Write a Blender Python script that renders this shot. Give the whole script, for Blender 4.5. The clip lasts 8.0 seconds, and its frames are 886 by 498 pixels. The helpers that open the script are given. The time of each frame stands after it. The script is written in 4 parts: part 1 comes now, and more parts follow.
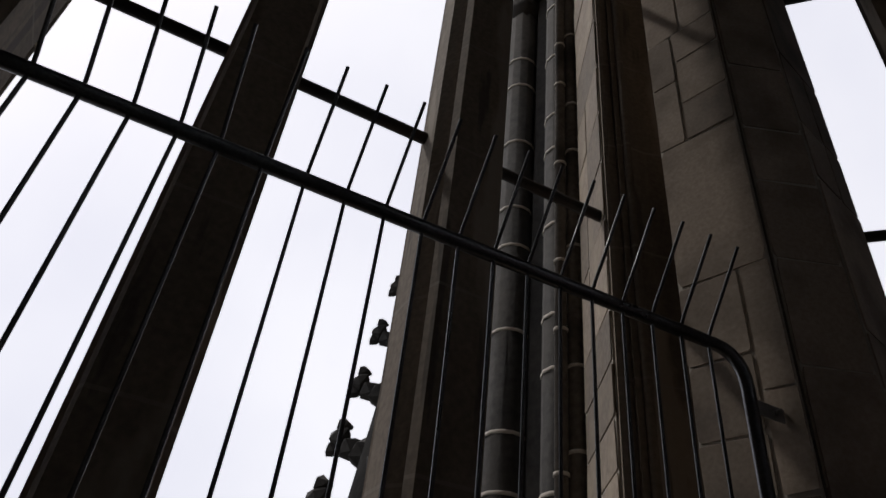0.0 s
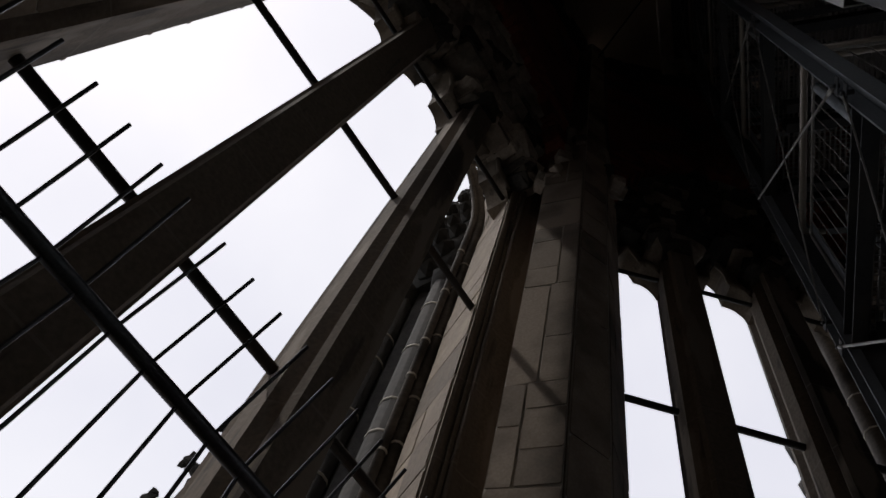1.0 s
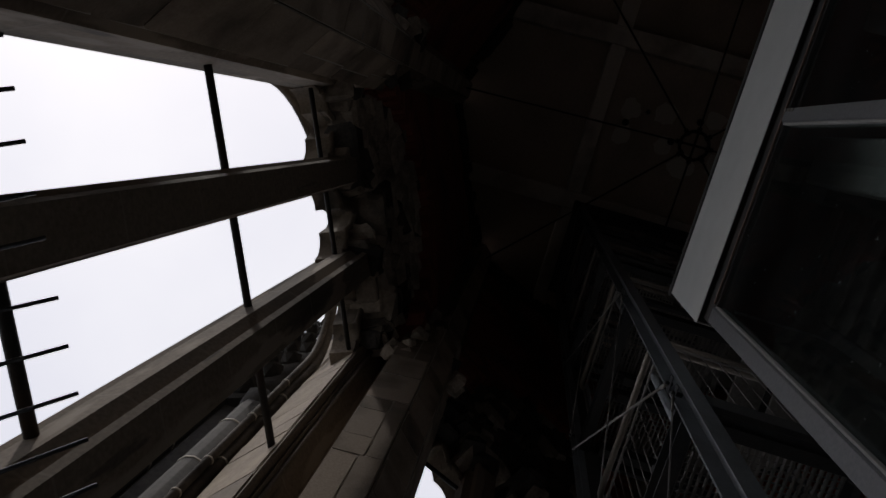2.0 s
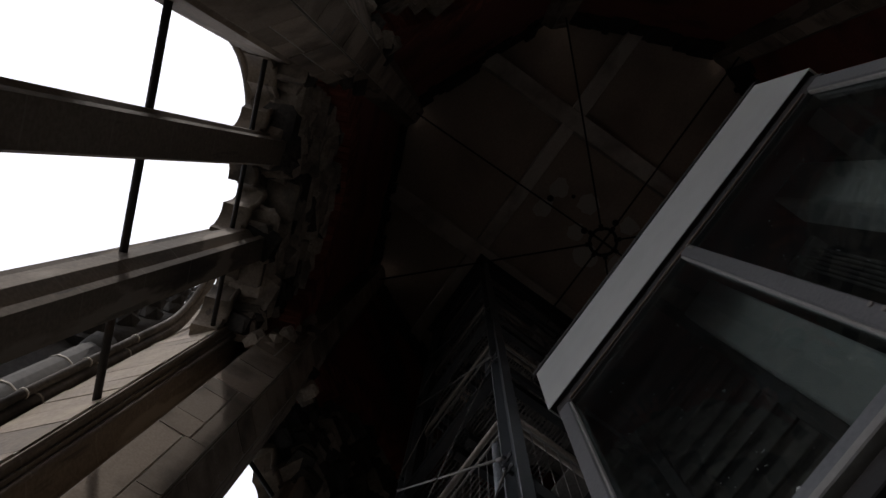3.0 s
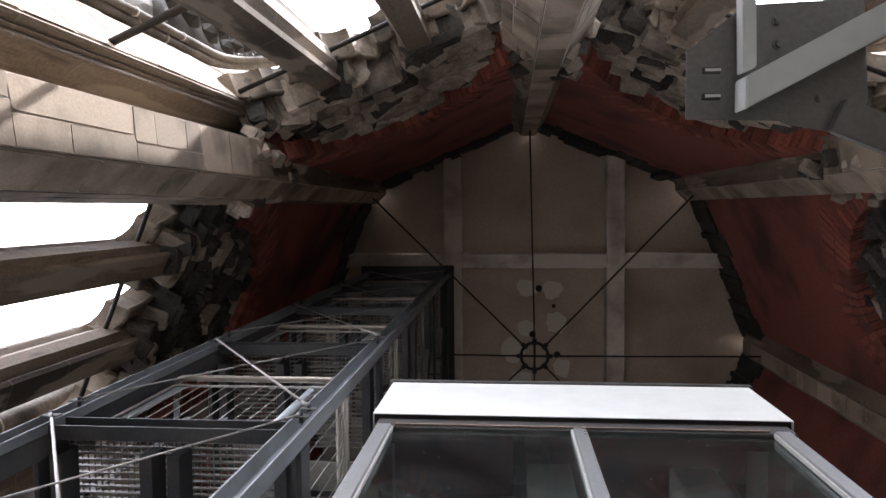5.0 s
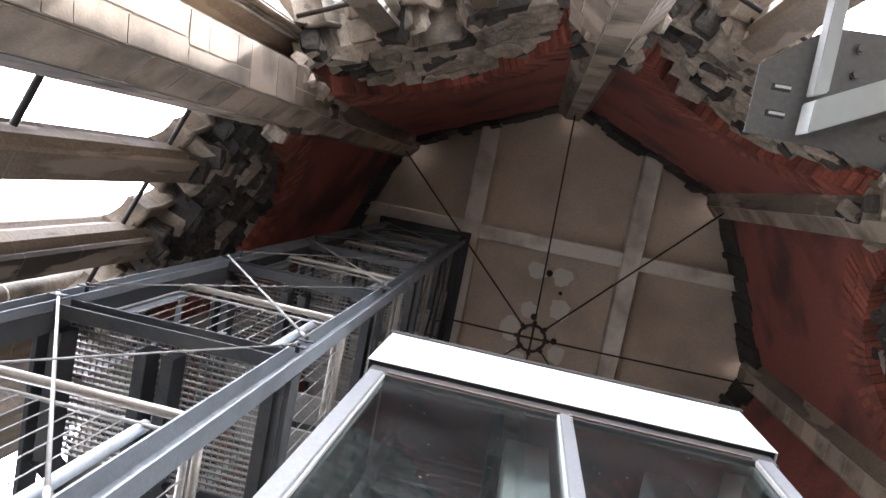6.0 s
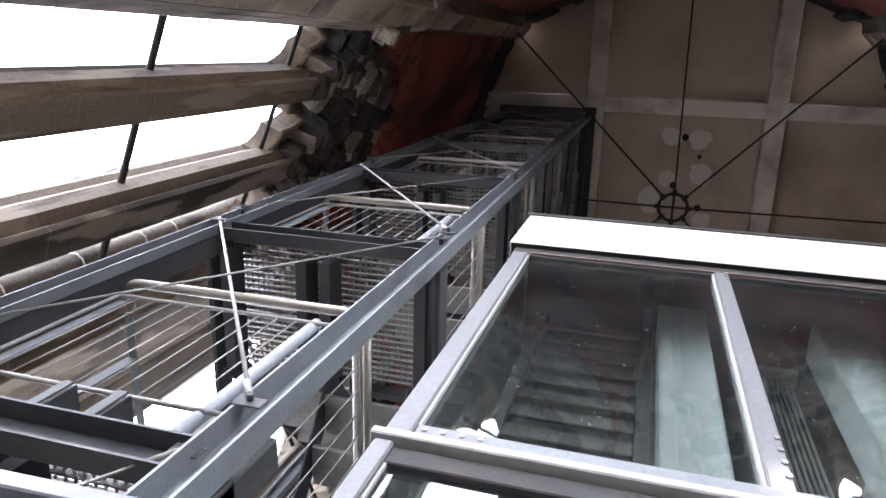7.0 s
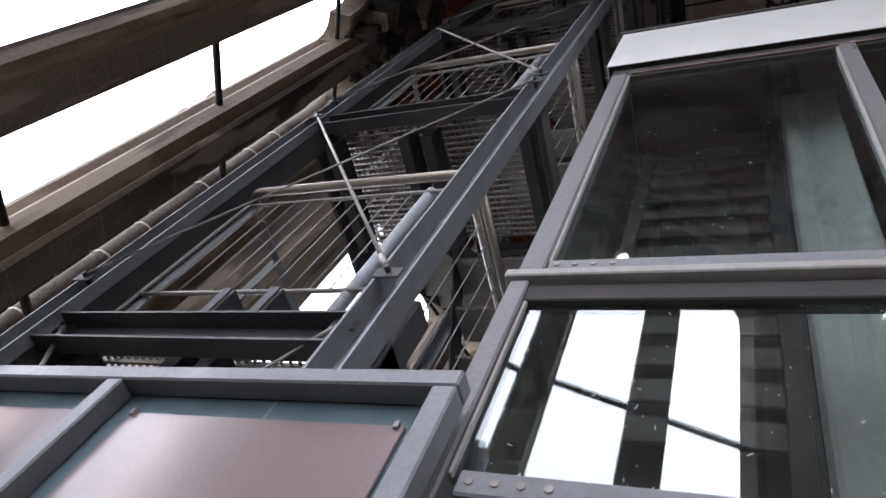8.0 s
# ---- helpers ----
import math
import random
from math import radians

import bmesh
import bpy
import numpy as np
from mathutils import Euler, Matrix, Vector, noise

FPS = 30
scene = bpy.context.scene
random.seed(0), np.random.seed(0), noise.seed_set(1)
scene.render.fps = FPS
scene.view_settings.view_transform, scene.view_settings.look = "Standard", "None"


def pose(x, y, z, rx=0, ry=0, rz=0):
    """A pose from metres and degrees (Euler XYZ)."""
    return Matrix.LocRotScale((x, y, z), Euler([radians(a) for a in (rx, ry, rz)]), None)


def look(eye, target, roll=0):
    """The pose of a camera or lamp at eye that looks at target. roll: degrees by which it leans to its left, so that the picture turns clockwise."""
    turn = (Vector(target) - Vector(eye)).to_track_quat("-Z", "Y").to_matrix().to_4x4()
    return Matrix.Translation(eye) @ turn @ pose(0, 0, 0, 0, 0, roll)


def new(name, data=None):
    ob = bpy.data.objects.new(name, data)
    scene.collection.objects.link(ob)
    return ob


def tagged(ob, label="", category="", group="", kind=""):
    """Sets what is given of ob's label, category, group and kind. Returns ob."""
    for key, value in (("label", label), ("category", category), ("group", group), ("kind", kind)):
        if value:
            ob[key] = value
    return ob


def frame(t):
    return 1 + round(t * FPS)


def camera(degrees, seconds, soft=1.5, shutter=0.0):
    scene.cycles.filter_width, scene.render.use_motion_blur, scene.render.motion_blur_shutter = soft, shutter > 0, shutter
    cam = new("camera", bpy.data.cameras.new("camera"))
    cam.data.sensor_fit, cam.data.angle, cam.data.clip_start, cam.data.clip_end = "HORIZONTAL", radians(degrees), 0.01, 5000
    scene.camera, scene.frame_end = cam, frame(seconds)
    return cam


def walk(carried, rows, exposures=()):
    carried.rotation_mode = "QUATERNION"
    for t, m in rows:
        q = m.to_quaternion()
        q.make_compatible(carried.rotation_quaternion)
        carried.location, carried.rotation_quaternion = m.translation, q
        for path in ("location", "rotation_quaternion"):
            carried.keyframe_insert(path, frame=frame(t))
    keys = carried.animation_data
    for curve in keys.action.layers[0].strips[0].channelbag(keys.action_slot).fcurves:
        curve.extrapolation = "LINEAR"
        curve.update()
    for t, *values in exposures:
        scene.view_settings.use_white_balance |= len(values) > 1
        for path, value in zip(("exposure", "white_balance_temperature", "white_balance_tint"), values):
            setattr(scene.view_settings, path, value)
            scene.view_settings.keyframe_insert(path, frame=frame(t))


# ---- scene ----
cam = camera(65.02, 8.0, shutter=0.0)
PATH = [
    (0.0, pose(-0.121, 0.199, -0.024, 127.61, -5.69, 130.41)),
    (0.5, pose(-0.113, 0.153, -0.001, 139.00, -10.97, 116.91)),
    (1.0, pose(-0.077, 0.088, 0.026, 153.60, -11.52, 101.61)),
    (1.5, pose(-0.050, 0.061, 0.033, 163.54, -10.86, 87.70)),
    (2.0, pose(-0.015, 0.047, 0.037, 170.47, -7.65, 74.51)),
    (3.3, pose(0.037, 0.032, 0.031, 174.08, -2.03, 48.74)),
    (3.5, pose(0.025, 0.015, 0.006, 174.45, -2.35, 44.39)),
    (4.0, pose(0.016, -0.004, 0.010, 175.57, -4.20, 27.79)),
    (4.5, pose(0.000, 0.000, 0.000, 176.40, -4.51, 11.72)),
    (4.7, pose(0.007, 0.001, -0.001, 176.52, -4.90, 6.55)),
    (5.8, pose(-0.019, 0.036, 0.005, 175.97, -6.29, -9.85)),
    (6.0, pose(-0.030, 0.034, 0.005, 175.12, -7.44, -11.28)),
    (6.5, pose(-0.049, 0.071, 0.007, 171.16, -12.21, -7.40)),
    (7.0, pose(-0.045, 0.082, -0.012, 164.27, -16.57, -1.48)),
    (7.5, pose(-0.045, 0.096, -0.023, 157.03, -19.70, 5.09)),
    (8.0, pose(-0.036, 0.114, -0.042, 148.02, -19.84, 14.58)),
]
walk(cam, PATH, exposures=[
    (0.0, -1.45, 6350, 13), (1.0, -1.50, 6350, 13), (2.2, -1.55, 6350, 13), (3.5, -0.34, 6350, 14), (4.5, 1.22, 6300, 15),
    (5.8, 3.32, 6050, 13), (6.5, 3.22, 6000, 13), (7.0, 2.98, 5950, 14), (7.5, 2.22, 6100, 16), (8.0, 1.60, 6150, 16)])

# ---------------------------------------------------------------- plan
CX, CY = 0.347, 2.338          # middle of the octagonal tower room
FLOOR = -1.6
FACES = [-157.5, -112.5, -67.5, -22.5, 22.5, 67.5, 112.5, 157.5]
A_BAR = 4.08                    # distance of the glazing bars' plane from the middle
BARS = [0.26, 2.09, 3.93, 5.77]
LIGHT_HALF, MULLION = 0.278, 0.277
MULL_X = LIGHT_HALF + MULLION / 2
A_WALL = 3.52                   # inner side of the brick walls over the windows
CEIL = 12.35
SUN_AZ, SUN_EL = -74.0, 56.0

# ---------------------------------------------------------------- light
world = bpy.data.worlds.new("overcast")
scene.world = world
world.use_nodes = True
wn, wl = world.node_tree.nodes, world.node_tree.links
wn.clear()
sky = wn.new("ShaderNodeTexSky")
sky.sky_type = "NISHITA"
sky.sun_disc = False
sky.sun_elevation = radians(SUN_EL)
sky.sun_rotation = radians(90 - SUN_AZ)
sky.air_density, sky.dust_density, sky.ozone_density = 1.2, 4.0, 1.0
tc = wn.new("ShaderNodeTexCoord")
cloud = wn.new("ShaderNodeTexNoise")
cloud.inputs["Scale"].default_value = 2.2
cloud.inputs["Detail"].default_value = 5
wl.new(tc.outputs["Generated"], cloud.inputs["Vector"])
ramp = wn.new("ShaderNodeValToRGB")
ramp.color_ramp.elements[0].position, ramp.color_ramp.elements[0].color = 0.3, (8.1, 8.15, 8.75, 1)
ramp.color_ramp.elements[1].position, ramp.color_ramp.elements[1].color = 0.7, (9.7, 9.65, 9.8, 1)
wl.new(cloud.outputs["Fac"], ramp.inputs["Fac"])
wmix = wn.new("ShaderNodeMixRGB")
wmix.inputs["Fac"].default_value = 0.9
wl.new(sky.outputs["Color"], wmix.inputs["Color1"])
wl.new(ramp.outputs["Color"], wmix.inputs["Color2"])
wbg = wn.new("ShaderNodeBackground")
wbg.inputs["Strength"].default_value = 0.283
wout = wn.new("ShaderNodeOutputWorld")
wl.new(wmix.outputs["Color"], wbg.inputs["Color"])
wl.new(wbg.outputs["Background"], wout.inputs["Surface"])

sun = new("sun", bpy.data.lights.new("sun", "SUN"))
sun.data.energy, sun.data.angle, sun.data.color = 3.0, radians(1.5), (1.0, 0.95, 0.87)
sa, se = radians(SUN_AZ), radians(SUN_EL)
sun.matrix_world = look((20 * math.cos(sa) * math.cos(se), 20 * math.sin(sa) * math.cos(se), 20 * math.sin(se)), (0, 0, 0))


# ---------------------------------------------------------------- materials
def material(name, c1, c2, rough=0.8, metal=0.0, grain=30.0, patch=1.2, bump=0.25, dirt=None, dirt_amount=0.35,
             random_tint=0.0, island=False, streak=False, bump_size=0.01, course=0.0, joint=(0.3, 0.27, 0.23), joint_amount=0.5):
    """Two colours mixed by fine grain, large patches of dirt, relief; tint by object or island."""
    m = bpy.data.materials.new(name)
    m.use_nodes = True
    n, l = m.node_tree.nodes, m.node_tree.links
    b = n["Principled BSDF"]
    b.inputs["Roughness"].default_value, b.inputs["Metallic"].default_value = rough, metal
    co = n.new("ShaderNodeTexCoord")
    geo = n.new("ShaderNodeNewGeometry")
    fine = n.new("ShaderNodeTexNoise")
    fine.inputs["Scale"].default_value, fine.inputs["Detail"].default_value = grain, 6
    l.new(geo.outputs["Position"], fine.inputs["Vector"])
    mix = n.new("ShaderNodeMixRGB")
    mix.inputs["Color1"].default_value, mix.inputs["Color2"].default_value = (*c1, 1), (*c2, 1)
    fr = n.new("ShaderNodeMapRange")
    fr.inputs["From Min"].default_value, fr.inputs["From Max"].default_value = 0.3, 0.7
    l.new(fine.outputs["Fac"], fr.inputs["Value"])
    l.new(fr.outputs["Result"], mix.inputs["Fac"])
    colour = mix.outputs["Color"]
    big = n.new("ShaderNodeTexNoise")
    big.inputs["Scale"].default_value, big.inputs["Detail"].default_value = patch, 5
    if streak:
        mp = n.new("ShaderNodeMapping")
        mp.inputs["Scale"].default_value = (1, 1, 0.15)
        l.new(geo.outputs["Position"], mp.inputs["Vector"])
        l.new(mp.outputs["Vector"], big.inputs["Vector"])
    else:
        l.new(geo.outputs["Position"], big.inputs["Vector"])
    if dirt:
        br = n.new("ShaderNodeMapRange")
        br.inputs["From Min"].default_value, br.inputs["From Max"].default_value = 0.48, 0.68
        br.inputs["To Max"].default_value = dirt_amount
        l.new(big.outputs["Fac"], br.inputs["Value"])
        dm = n.new("ShaderNodeMixRGB")
        dm.inputs["Color2"].default_value = (*dirt, 1)
        l.new(br.outputs["Result"], dm.inputs["Fac"])
        l.new(colour, dm.inputs["Color1"])
        colour = dm.outputs["Color"]
    if streak:
        # flaked pale patches and narrow dark gashes along the bed
        for k, (sc3, lo, hi, col, amt) in enumerate((((3.2, 3.2, 0.75), 0.555, 0.60, (0.40, 0.335, 0.265), 0.7), ((9.0, 9.0, 1.1), 0.61, 0.66, (0.04, 0.034, 0.03), 0.55))):
            mp2, nz2, mr2, mx2 = n.new("ShaderNodeMapping"), n.new("ShaderNodeTexNoise"), n.new("ShaderNodeMapRange"), n.new("ShaderNodeMixRGB")
            mp2.inputs["Scale"].default_value, mp2.inputs["Location"].default_value = sc3, (3.7 + 5 * k, 1.3, 2.1 * k)
            nz2.inputs["Scale"].default_value, nz2.inputs["Detail"].default_value = 1.0, 4
            mr2.inputs["From Min"].default_value, mr2.inputs["From Max"].default_value, mr2.inputs["To Max"].default_value = lo, hi, amt
            l.new(geo.outputs["Position"], mp2.inputs["Vector"])
            l.new(mp2.outputs["Vector"], nz2.inputs["Vector"])
            l.new(nz2.outputs["Fac"], mr2.inputs["Value"])
            l.new(mr2.outputs["Result"], mx2.inputs["Fac"])
            mx2.inputs["Color2"].default_value = (*col, 1)
            l.new(colour, mx2.inputs["Color1"])
            colour = mx2.outputs["Color"]
    if random_tint:
        if island:
            rnd = geo.outputs["Random Per Island"]
        else:
            rnd = n.new("ShaderNodeObjectInfo").outputs["Random"]
        tr = n.new("ShaderNodeMapRange")
        tr.inputs["To Min"].default_value, tr.inputs["To Max"].default_value = 1 - random_tint, 1 + random_tint
        l.new(rnd, tr.inputs["Value"])
        hsv = n.new("ShaderNodeHueSaturation")
        l.new(tr.outputs["Result"], hsv.inputs["Value"])
        l.new(colour, hsv.inputs["Color"])
        colour = hsv.outputs["Color"]
    if course:
        sx = n.new("ShaderNodeSeparateXYZ")
        l.new(geo.outputs["Position"], sx.inputs["Vector"])
        wob = n.new("ShaderNodeMath")
        wob.operation = "MULTIPLY_ADD"
        wob.inputs[1].default_value = course * 0.05
        l.new(big.outputs["Fac"], wob.inputs[0])
        l.new(sx.outputs["Z"], wob.inputs[2])
        dv, fc, lt, sc = (n.new("ShaderNodeMath") for _ in range(4))
        dv.operation, fc.operation, lt.operation, sc.operation = "DIVIDE", "FRACT", "LESS_THAN", "MULTIPLY"
        dv.inputs[1].default_value = course
        lt.inputs[1].default_value = 0.012 / course
        sc.inputs[1].default_value = joint_amount
        l.new(wob.outputs["Value"], dv.inputs[0])
        l.new(dv.outputs["Value"], fc.inputs[0])
        l.new(fc.outputs["Value"], lt.inputs[0])
        l.new(lt.outputs["Value"], sc.inputs[0])
        jm = n.new("ShaderNodeMixRGB")
        jm.inputs["Color2"].default_value = (*joint, 1)
        l.new(sc.outputs["Value"], jm.inputs["Fac"])
        l.new(colour, jm.inputs["Color1"])
        colour = jm.outputs["Color"]
    l.new(colour, b.inputs["Base Color"])
    rr = n.new("ShaderNodeMapRange")
    rr.inputs["To Min"].default_value, rr.inputs["To Max"].default_value = max(0.05, rough - 0.12), min(1, rough + 0.12)
    l.new(big.outputs["Fac"], rr.inputs["Value"])
    l.new(rr.outputs["Result"], b.inputs["Roughness"])
    if bump:
        bp = n.new("ShaderNodeBump")
        bp.inputs["Strength"].default_value, bp.inputs["Distance"].default_value = bump, bump_size
        l.new(fine.outputs["Fac"], bp.inputs["Height"])
        l.new(bp.outputs["Normal"], b.inputs["Normal"])
    return m


def glass_material(name, tint, rough=0.0):
    """A thin pane: clear, with the mirror image that glass gives."""
    m = bpy.data.materials.new(name)
    m.use_nodes = True
    n, l = m.node_tree.nodes, m.node_tree.links
    n.clear()
    out = n.new("ShaderNodeOutputMaterial")
    tr, gl, mx = (n.new(k) for k in ("ShaderNodeBsdfTransparent", "ShaderNodeBsdfGlossy", "ShaderNodeMixShader"))
    tr.inputs["Color"].default_value = (*tint, 1)
    gl.inputs["Roughness"].default_value = rough
    gl.inputs["Color"].default_value = (0.92, 0.98, 0.98, 1)
    lw = n.new("ShaderNodeLayerWeight")
    lw.inputs["Blend"].default_value = 0.5
    pw, ad = n.new("ShaderNodeMath"), n.new("ShaderNodeMath")
    pw.operation, ad.operation = "POWER", "MULTIPLY_ADD"
    pw.inputs[1].default_value, ad.inputs[1].default_value, ad.inputs[2].default_value = 4.0, 0.9, 0.085
    l.new(lw.outputs["Facing"], pw.inputs[0])
    l.new(pw.outputs["Value"], ad.inputs[0])
    l.new(ad.outputs["Value"], mx.inputs["Fac"])
    l.new(tr.outputs["BSDF"], mx.inputs[1])
    l.new(gl.outputs["BSDF"], mx.inputs[2])
    # thin uneven film of dust
    df, dm, nz, mr = (n.new(k) for k in ("ShaderNodeBsdfDiffuse", "ShaderNodeMixShader", "ShaderNodeTexNoise", "ShaderNodeMapRange"))
    df.inputs["Color"].default_value = (0.55, 0.58, 0.57, 1)
    co = n.new("ShaderNodeTexCoord")
    nz.inputs["Scale"].default_value, nz.inputs["Detail"].default_value = 2.6, 6
    mr.inputs["From Min"].default_value, mr.inputs["From Max"].default_value = 0.35, 0.7
    mr.inputs["To Min"].default_value, mr.inputs["To Max"].default_value = 0.003, 0.014
    l.new(co.outputs["Object"], nz.inputs["Vector"])
    l.new(nz.outputs["Fac"], mr.inputs["Value"])
    l.new(mr.outputs["Result"], dm.inputs["Fac"])
    l.new(mx.outputs["Shader"], dm.inputs[1])
    l.new(df.outputs["BSDF"], dm.inputs[2])
    l.new(dm.outputs["Shader"], out.inputs["Surface"])
    return m


SAND = material("sandstone", (0.185, 0.146, 0.108), (0.27, 0.217, 0.165), 0.9, grain=45, patch=2.2, bump=0.12, dirt=(0.035, 0.03, 0.027), dirt_amount=0.85, streak=True, course=0.62, joint=(0.36, 0.32, 0.27), joint_amount=0.3)
ASHLAR = material("ashlar", (0.315, 0.25, 0.19), (0.40, 0.325, 0.255), 0.88, grain=70, patch=2.8, bump=0.12, dirt=(0.09, 0.075, 0.06), dirt_amount=0.7, random_tint=0.32)
STAINED = material("stained_ashlar", (0.20, 0.16, 0.122), (0.30, 0.245, 0.19), 0.9, grain=35, patch=5, bump=0.2, dirt=(0.36, 0.30, 0.22), dirt_amount=0.6, random_tint=0.34)
JOINT = material("lime_joint", (0.48, 0.44, 0.38), (0.58, 0.53, 0.46), 0.95, grain=80)
RUBBLE = material("rubble_stone", (0.30, 0.245, 0.195), (0.44, 0.375, 0.31), 0.92, grain=35, patch=3, bump=0.6, dirt=(0.05, 0.045, 0.04), dirt_amount=0.7, random_tint=0.35)
DARKRUBBLE = material("sooty_rubble", (0.045, 0.04, 0.037), (0.10, 0.088, 0.076), 0.92, grain=35, patch=3, bump=0.6, dirt=(0.02, 0.019, 0.018), dirt_amount=0.7, random_tint=0.4)
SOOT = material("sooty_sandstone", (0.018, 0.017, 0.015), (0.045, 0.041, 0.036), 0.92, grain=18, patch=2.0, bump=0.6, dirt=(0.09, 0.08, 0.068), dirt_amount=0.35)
SHAFT = material("weathered_shaft", (0.10, 0.088, 0.075), (0.175, 0.152, 0.128), 0.9, grain=30, patch=2.2, bump=0.2, dirt=(0.03, 0.027, 0.024), dirt_amount=0.85)
BRICK = material("red_brick", (0.225, 0.058, 0.045), (0.305, 0.098, 0.073), 0.9, grain=40, patch=0.9, bump=0.4, dirt=(0.05, 0.028, 0.027), dirt_amount=0.9, course=0.085, joint=(0.16, 0.1, 0.08), joint_amount=0.45)
VOUSSOIR = material("red_arch_brick", (0.26, 0.068, 0.047), (0.36, 0.118, 0.082), 0.9, grain=40, patch=2, bump=0.4, dirt=(0.07, 0.035, 0.03), dirt_amount=0.7, random_tint=0.32)
CONCRETE = material("concrete", (0.455, 0.365, 0.285), (0.535, 0.435, 0.345), 0.9, grain=25, patch=0.8, bump=0.2, dirt=(0.27, 0.21, 0.16), dirt_amount=0.55)
BEAM = material("beam_concrete", (0.66, 0.59, 0.51), (0.74, 0.67, 0.59), 0.9, grain=25, patch=1.5, bump=0.25, dirt=(0.27, 0.225, 0.18), dirt_amount=0.7)
PLASTER = material("filler_patch", (0.60, 0.56, 0.49), (0.68, 0.64, 0.57), 0.9, grain=40)
IRON = material("black_iron", (0.018, 0.017, 0.016), (0.035, 0.032, 0.03), 0.6, 0.4, grain=90, patch=6, bump=0.3, dirt=(0.09, 0.045, 0.025), dirt_amount=0.35)
RAIL = material("rail_steel", (0.09, 0.09, 0.095), (0.14, 0.14, 0.145), 0.32, 0.9, grain=120, patch=5, bump=0.05, dirt=(0.05, 0.04, 0.035), dirt_amount=0.5)
STEEL = material("blue_grey_steel", (0.16, 0.172, 0.184), (0.20, 0.214, 0.228), 0.55, 0.2, grain=60, patch=3, bump=0.06, dirt=(0.10, 0.10, 0.10), dirt_amount=0.5)
# darker copy of the tower steel; shade on inner members is in its colour
SHADED_STEEL = material("shaded_steel", (0.026, 0.028, 0.031), (0.04, 0.043, 0.047), 0.6, 0.2, grain=60, patch=3, bump=0.06, dirt=(0.10, 0.09, 0.08), dirt_amount=0.4)
GALV = material("galvanised_steel", (0.20, 0.19, 0.178), (0.275, 0.262, 0.248), 0.5, 0.5, grain=40, patch=6, bump=0.08, dirt=(0.2, 0.18, 0.15), dirt_amount=0.5)
HANDRAIL = material("stainless_handrail", (0.24, 0.21, 0.18), (0.30, 0.265, 0.23), 0.42, 0.6, grain=80, patch=4, bump=0.03, dirt=(0.25, 0.21, 0.17), dirt_amount=0.4)
ALU = material("aluminium_profile", (0.115, 0.117, 0.12), (0.15, 0.152, 0.155), 0.55, 0.25, grain=90, patch=4, bump=0.04, dirt=(0.16, 0.155, 0.15), dirt_amount=0.35)
WHITE = material("white_sheet", (0.52, 0.53, 0.51), (0.57, 0.58, 0.56), 0.45, grain=8, patch=1.5, bump=0.02, dirt=(0.6, 0.6, 0.56), dirt_amount=0.4)
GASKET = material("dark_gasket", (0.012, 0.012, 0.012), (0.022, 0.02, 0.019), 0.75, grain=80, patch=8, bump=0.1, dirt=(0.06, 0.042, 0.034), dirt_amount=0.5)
RUST = material("rusty_strip", (0.10, 0.065, 0.05), (0.16, 0.11, 0.085), 0.8, grain=60, patch=5, bump=0.2)
TRANSOM = material("satin_grey_profile", (0.15, 0.158, 0.168), (0.19, 0.198, 0.208), 0.75, 0.0, grain=60, patch=3, bump=0.05, dirt=(0.12, 0.12, 0.12), dirt_amount=0.4)
BEAD = material("pale_bead", (0.27, 0.265, 0.25), (0.33, 0.322, 0.305), 0.82, 0.0, grain=40, patch=2, bump=0.08, dirt=(0.2, 0.18, 0.16), dirt_amount=0.5)
PALE = material("pale_grey_paint", (0.46, 0.485, 0.475), (0.52, 0.545, 0.53), 0.45, grain=15, patch=1.5, bump=0.03, dirt=(0.36, 0.38, 0.37), dirt_amount=0.5)
LOUVRE = material("louvre_metal", (0.12, 0.117, 0.112), (0.155, 0.15, 0.144), 0.5, 0.4, grain=50, patch=3, bump=0.08, dirt=(0.12, 0.11, 0.1), dirt_amount=0.5)
BLADE = material("louvre_blade", (0.075, 0.07, 0.065), (0.10, 0.095, 0.088), 0.6, 0.2, grain=50, patch=2, bump=0.05, dirt=(0.06, 0.055, 0.05), dirt_amount=0.5)
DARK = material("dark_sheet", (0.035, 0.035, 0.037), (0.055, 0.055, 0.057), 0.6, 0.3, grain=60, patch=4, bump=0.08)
TUBE = material("pale_blue_tube", (0.28, 0.305, 0.33), (0.35, 0.375, 0.40), 0.5, 0.1, grain=50, patch=3, bump=0.04, dirt=(0.25, 0.25, 0.24), dirt_amount=0.5)
FRAME = material("blue_grey_frame", (0.125, 0.132, 0.14), (0.16, 0.167, 0.176), 0.45, 0.3, grain=60, patch=3, bump=0.05, dirt=(0.12, 0.12, 0.12), dirt_amount=0.4)
# bluish sky reflection is put into this glossy sheet's base colour
SKY_SHEET = material("sky_tinted_gloss_sheet", (0.09, 0.13, 0.145), (0.12, 0.16, 0.175), 0.16, grain=10, patch=1.5, bump=0.0)
BOARD = material("mauve_board", (0.18, 0.14, 0.138), (0.20, 0.157, 0.155), 0.2, grain=160, patch=0.5, bump=0.02)
FLAGS = material("floor_plate", (0.05, 0.048, 0.045), (0.085, 0.08, 0.075), 0.85, grain=30, patch=1.5, bump=0.2, dirt=(0.09, 0.085, 0.08), dirt_amount=0.6)
GROUND = material("city_ground", (0.09, 0.095, 0.09), (0.15, 0.15, 0.145), 0.95, grain=0.05, patch=0.01, bump=0)
GLASS = glass_material("clear_pane", (0.80, 0.83, 0.82))


